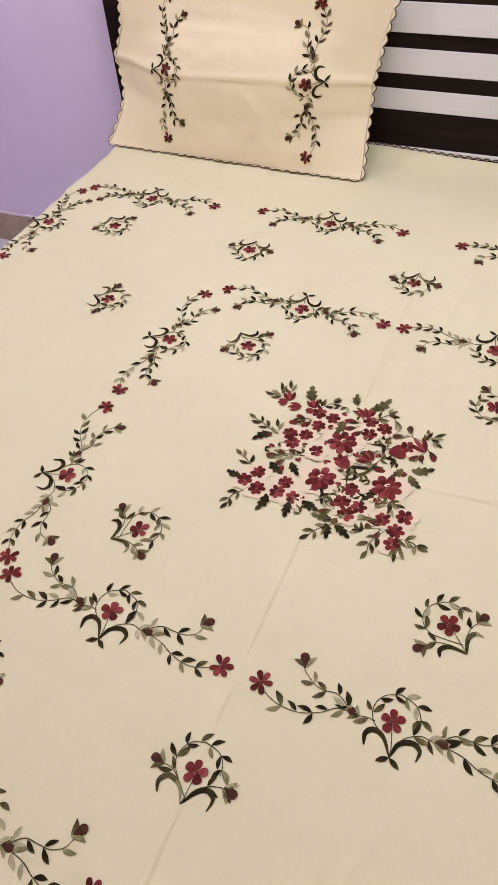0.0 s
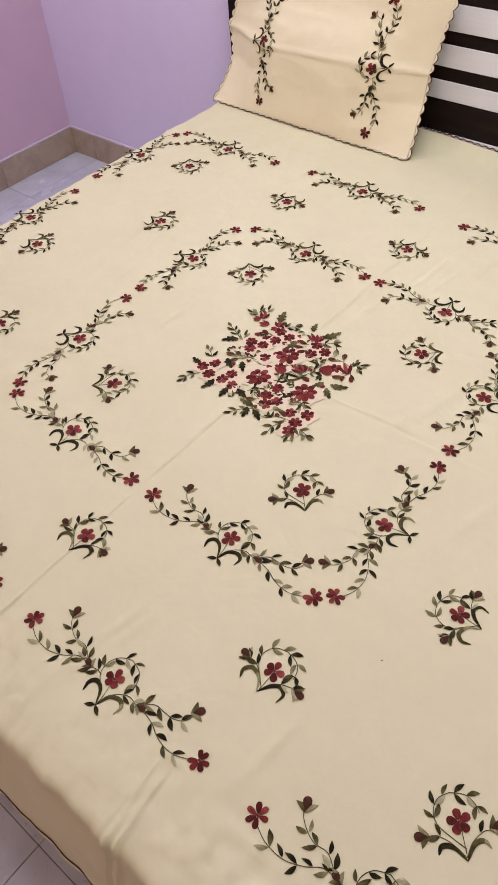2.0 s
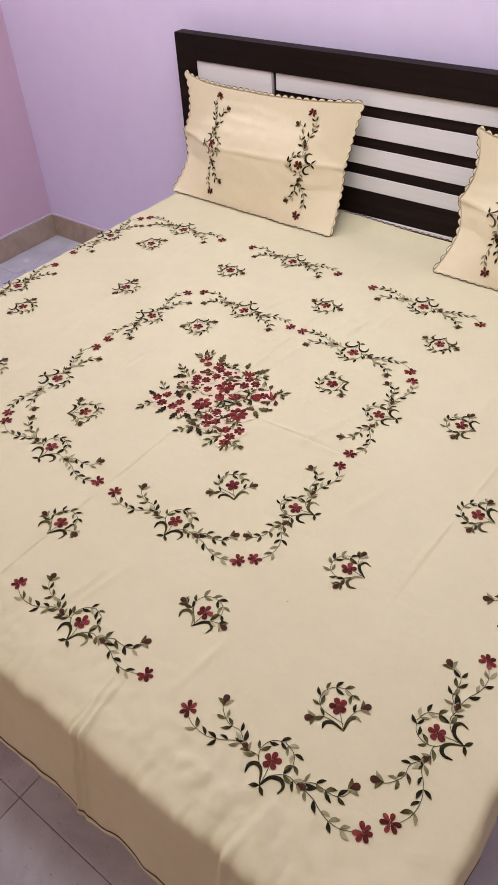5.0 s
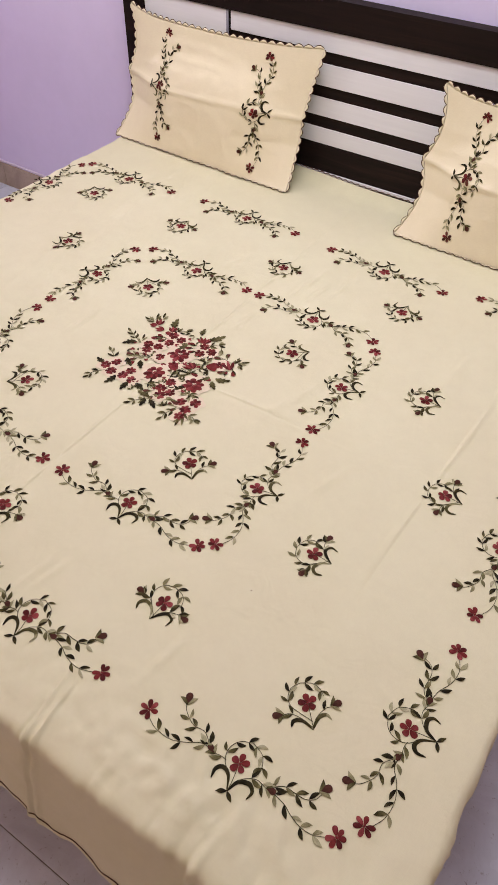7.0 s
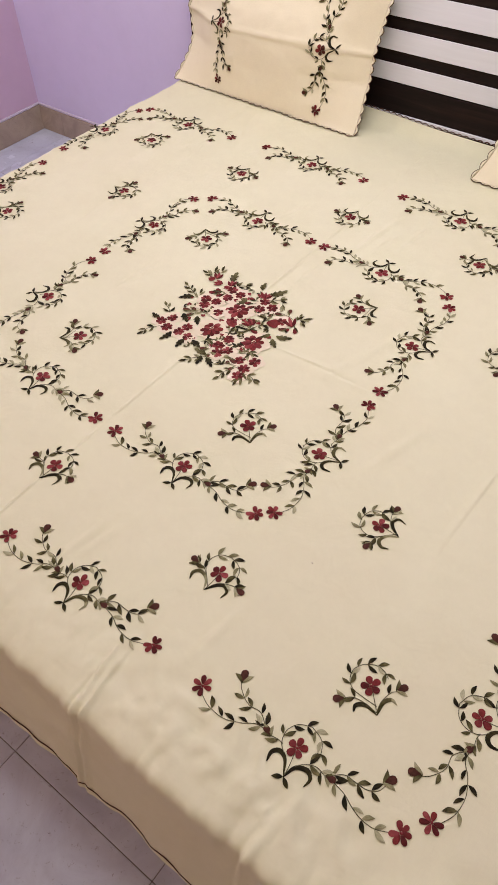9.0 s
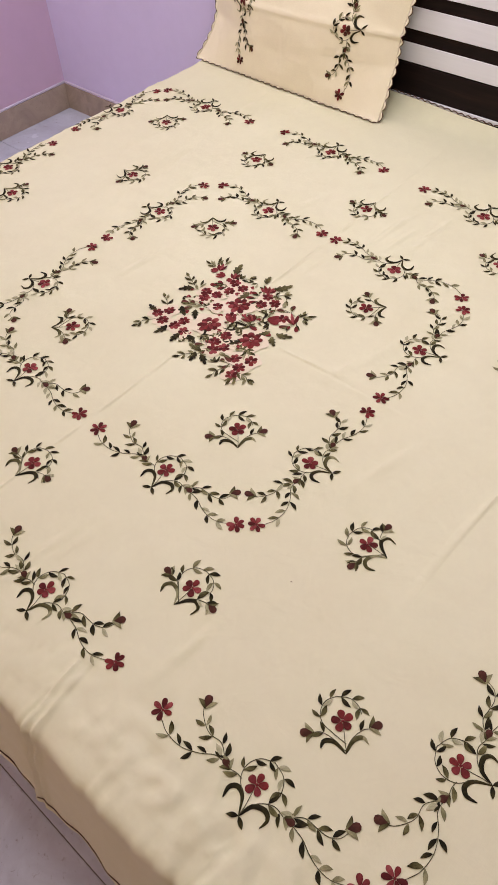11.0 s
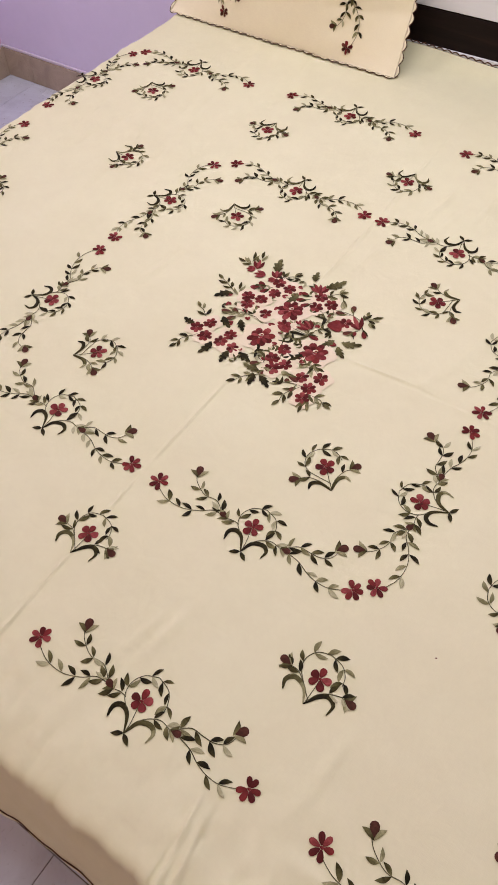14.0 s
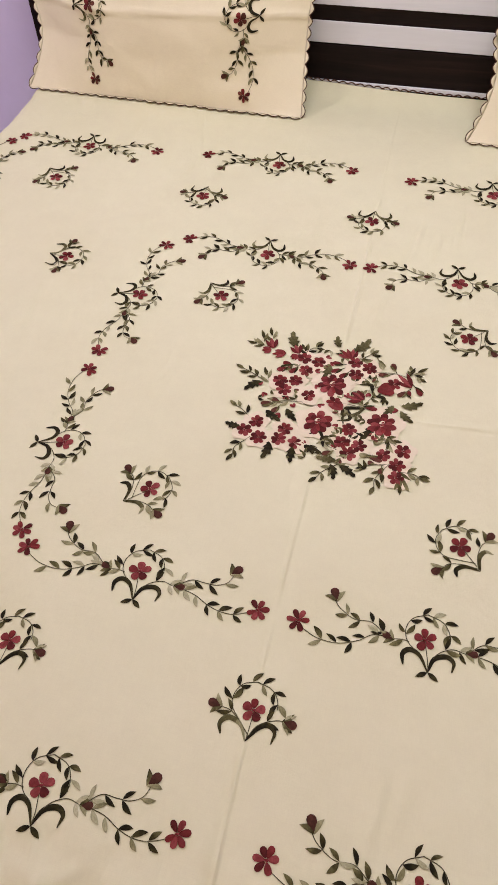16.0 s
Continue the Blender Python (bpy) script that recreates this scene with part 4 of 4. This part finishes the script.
def pillow_front(u, v, h=0.0):
    """A point of the case's front: u across from the middle, v up from the lower edge, h off the cloth."""
    def at(u, v):
        a, b = min(1, abs(u) / (PW / 2)), min(1, max(0, v / PH))
        ins = math.cos(math.pi / 2 * a * a) ** 2 * math.cos(math.pi / 2 * b ** 3) ** 2
        lean = math.radians(76.5)
        back = 0.056 * (1 - ins) * min(1.0, b / 0.30) ** 0.8
        puff = 0.0055 * math.exp(-((v - 0.5 * PH - 0.006 * math.sin(9 * u)) / 0.0060) ** 2) + 0.002 * math.exp(-(u / 0.004) ** 2)
        puff += 0.010 * (0.25 - abs(noise.noise((u * 5 - 4 * v, v * 17 + 2 * u, 3.8)))) * min(1.0, 6 * b * (1 - b)) * (0.4 + noise.noise((u * 4, v * 5, 8.8)))
        puff += 0.028 * (1 - abs(2 * b - 1)) * (1 - 0.6 * a * a)
        puff += 0.005 * noise.noise((u * 8, v * 9, 4.2)) * ins + 0.005 * (0.3 - abs(noise.noise((u * 9 + 3 * v, v * 13, 7.4)))) * min(1, ins * 2 + 0.2) + 0.0012 * noise.noise((u * 26, v * 24, 1.2)) * min(1, ins * 2 + 0.3)
        side = a ** 3 * (0.034 * b + 0.026 * abs(math.sin(2 * math.pi * b)) if u < 0 else 0.044 * b - 0.028 * math.sin(math.pi * b))
        y = v * math.cos(lean) + back
        y = (y if y < 0.094 else 0.094 + 0.016 * (1 - math.exp(-(y - 0.094) / 0.016))) - puff
        z = v * math.sin(lean) + (0.010 * a ** 4 - 0.022 * (1 - a ** (5 if u < 0 else 1.6))) * b ** 4 + puff * 0.2
        return Vector((u + side, y, max(z, 0.002)))
    p = at(u, v)
    if h == 0.0:
        return p
    n = (at(u + 0.002, v) - p).cross(at(u, v + 0.002) - p).normalized()
    return p + n * (h + 0.0012)


def scallop(s, total, count):
    return 0.0080 * abs(math.sin(math.pi * count * s / total))


def build_pillow(spray_mids):
    ob = thing("pillow", None, "cream cotton pillow with scalloped edge leaning on the headboard", "pillow", "pillows on the bed")
    bm = bmesh.new()
    nu, nv = 84, 56
    us = [-PW / 2 + PW * i / nu for i in range(nu + 1)]
    vs = [PH * j / nv for j in range(nv + 1)]
    front = [[bm.verts.new(pillow_front(u, v)) for u in us] for v in vs]
    back = []
    for j, v in enumerate(vs):
        row = []
        for i, u in enumerate(us):
            if i in (0, nu) or j in (0, nv):
                row.append(bm.verts.new(front[j][i].co + Vector((0, 0.0012, 0.0003))))
                continue
            a, b = abs(u) / (PW / 2), v / PH
            ins = max(0.0, 1 - a ** 2.6) * max(0.0, 1 - abs(2 * b - 1) ** 3)
            p = pillow_front(u, v)
            q = Vector((p.x, p.y + 0.002 + 0.055 * ins, p.z + 0.001))
            row.append(bm.verts.new(q))
        back.append(row)
    for j in range(nv):
        for i in range(nu):
            bm.faces.new((front[j][i], front[j][i + 1], front[j + 1][i + 1], front[j + 1][i]))
            bm.faces.new((back[j][i], back[j + 1][i], back[j + 1][i + 1], back[j][i + 1]))
    part("pillow_case", bm, CASE, ob)
    # scalloped flange and its stitching, side by side round the case
    steps = 7
    sides = (("v", 0.0, -1, 27), ("u", PW / 2, 1, 16), ("v", PH, 1, 27), ("u", -PW / 2, -1, 16))
    for axis, fixed, out, count in sides:
        bm = bmesh.new()
        n = count * steps
        inner, outer, normals = [], [], []
        for i in range(n + 1):
            f = i / n
            if axis == "v":
                u, v = -PW / 2 + PW * f, fixed
                d = Vector((0, math.cos(math.radians(76.5)) * out, math.sin(math.radians(76.5)) * out))
                if fixed == 0.0:
                    d = Vector((0, -1, 0.05))
            else:
                u, v = fixed, PH * f
                d = Vector((out, 0, 0))
            p = pillow_front(u, v)
            w = 0.003 + scallop(f, 1.0, count)
            inner.append(p)
            outer.append(p + d * w)
            normals.append(Vector((0, -0.95, 0.3)) if axis == "u" or fixed else Vector((0, -0.2, 1)))
        a = [bm.verts.new(p) for p in inner]
        b = [bm.verts.new(p + q * 0.0006) for p, q in zip(outer, normals)]
        c = [bm.verts.new(p - q * 0.0006) for p, q in zip(outer, normals)]
        for i in range(n):
            bm.faces.new((a[i], a[i + 1], b[i + 1], b[i]))
            bm.faces.new((b[i], b[i + 1], c[i + 1], c[i]))
            bm.faces.new((c[i], c[i + 1], a[i + 1], a[i]))
        part("scalloped_flange", bm, CASE, ob)
        bm = bmesh.new()
        ribbon(bm, outer, normals, 0.0028)
        part("edge_stitching", bm, EDGE, ob, "dark brown edge stitching")
    for mid, turn, seed in ((spray_mids[0], -1, 41), (spray_mids[1], 1, 42)):
        def on_case(a, b, h, mid=mid, turn=turn):
            return pillow_front(mid - turn * b * 1.0, PH * 0.5 + turn * a * 0.98, h + 0.0004)
        m = new("embroidered_spray")
        m.parent = ob
        tagged(m, "leafy maroon flower spray stitched on the pillow case")
        spray(m, on_case, seed, (BUD, PETAL))
    return ob


pillow = build_pillow((-0.185, 0.232))
pillow.matrix_basis = pose(-0.908, 1.732, ZB + 0.001, 0, 0, -1.6)
second = build_pillow((-0.222, 0.205))
second.matrix_basis = pose(0.277, 1.680, ZB + 0.001, 0, 0, -1.2)

# ---------------------------------------------------------------- floor, tile by tile
floor = thing("floor", finish("floor", box(bmesh.new(), (X0 - 0.12, Y0 - 0.12, -0.08), (X1 + 0.12, Y1 + 0.12, -0.0025)), GROUT, False),
              "pale grey glossy tiled floor with dark joints", "floor", kind="structure")
tile_mesh = {}
SEAM_X, SEAM_Y = -0.189, -0.135


def tile(w, d):
    key = (round(w, 4), round(d, 4))
    if key not in tile_mesh:
        tile_mesh[key] = finish("tile", box(bmesh.new(), (0, 0, -0.0025), (w, d, 0.0), 0.0006, 1), TILE, False)
    return tile_mesh[key]


def cuts(lo, hi, seam):
    k = math.ceil((lo - seam) / TW)
    out = [lo]
    while seam + k * TW < hi - 0.01:
        if seam + k * TW > lo + 0.01:
            out.append(seam + k * TW)
        k += 1
    return out + [hi]


xs, ys = cuts(X0, X1, SEAM_X), cuts(Y0, Y1, SEAM_Y)
for xa, xb in zip(xs, xs[1:]):
    for ya, yb in zip(ys, ys[1:]):
        t = new("tile", tile(xb - xa - 0.0016, yb - ya - 0.0016))
        t.parent = floor
        t.matrix_basis = pose(xa + 0.0008, ya + 0.0008, 0)

# ---------------------------------------------------------------- skirting
for nm, along, lo, hi, fixed in (("baseboard", "x", X0 + 0.012, X1 - 0.012, Y1), ("baseboard", "y", Y0, Y1, X0),
                                 ("baseboard", "y", Y0, Y1, X1), ("baseboard", "x", X0 + 0.012, X1 - 0.012, Y0)):
    root = thing(nm, None, "brown veined marble skirting along the wall's foot", "baseboard", kind="structure")
    marks = cuts(lo, hi, SEAM_X if along == "x" else SEAM_Y)
    for a, b in zip(marks, marks[1:]):
        inward = 0.012 if fixed in (X0, Y0) else -0.012
        f0, f1 = sorted((fixed, fixed + inward))
        if along == "x":
            bm = box(bmesh.new(), (a + 0.0006, f0, 0.0005), (b - 0.0006, f1, 0.115), 0.0015, 1)
        else:
            bm = box(bmesh.new(), (f0, a + 0.0006, 0.0005), (f1, b - 0.0006, 0.115), 0.0015, 1)
        part("skirting_tile", bm, SKIRTING, root, smooth=False)
    g0, g1 = sorted((fixed, fixed + inward * 0.8))
    lo_p, hi_p = ((lo, g0, 0.1155), (hi, g1, 0.126)) if along == "x" else ((g0, lo, 0.1155), (g1, hi, 0.126))
    part("paint_bead", box(bmesh.new(), lo_p, hi_p, 0.003, 2), BEAD, root, "pale lilac paint bead over the skirting")
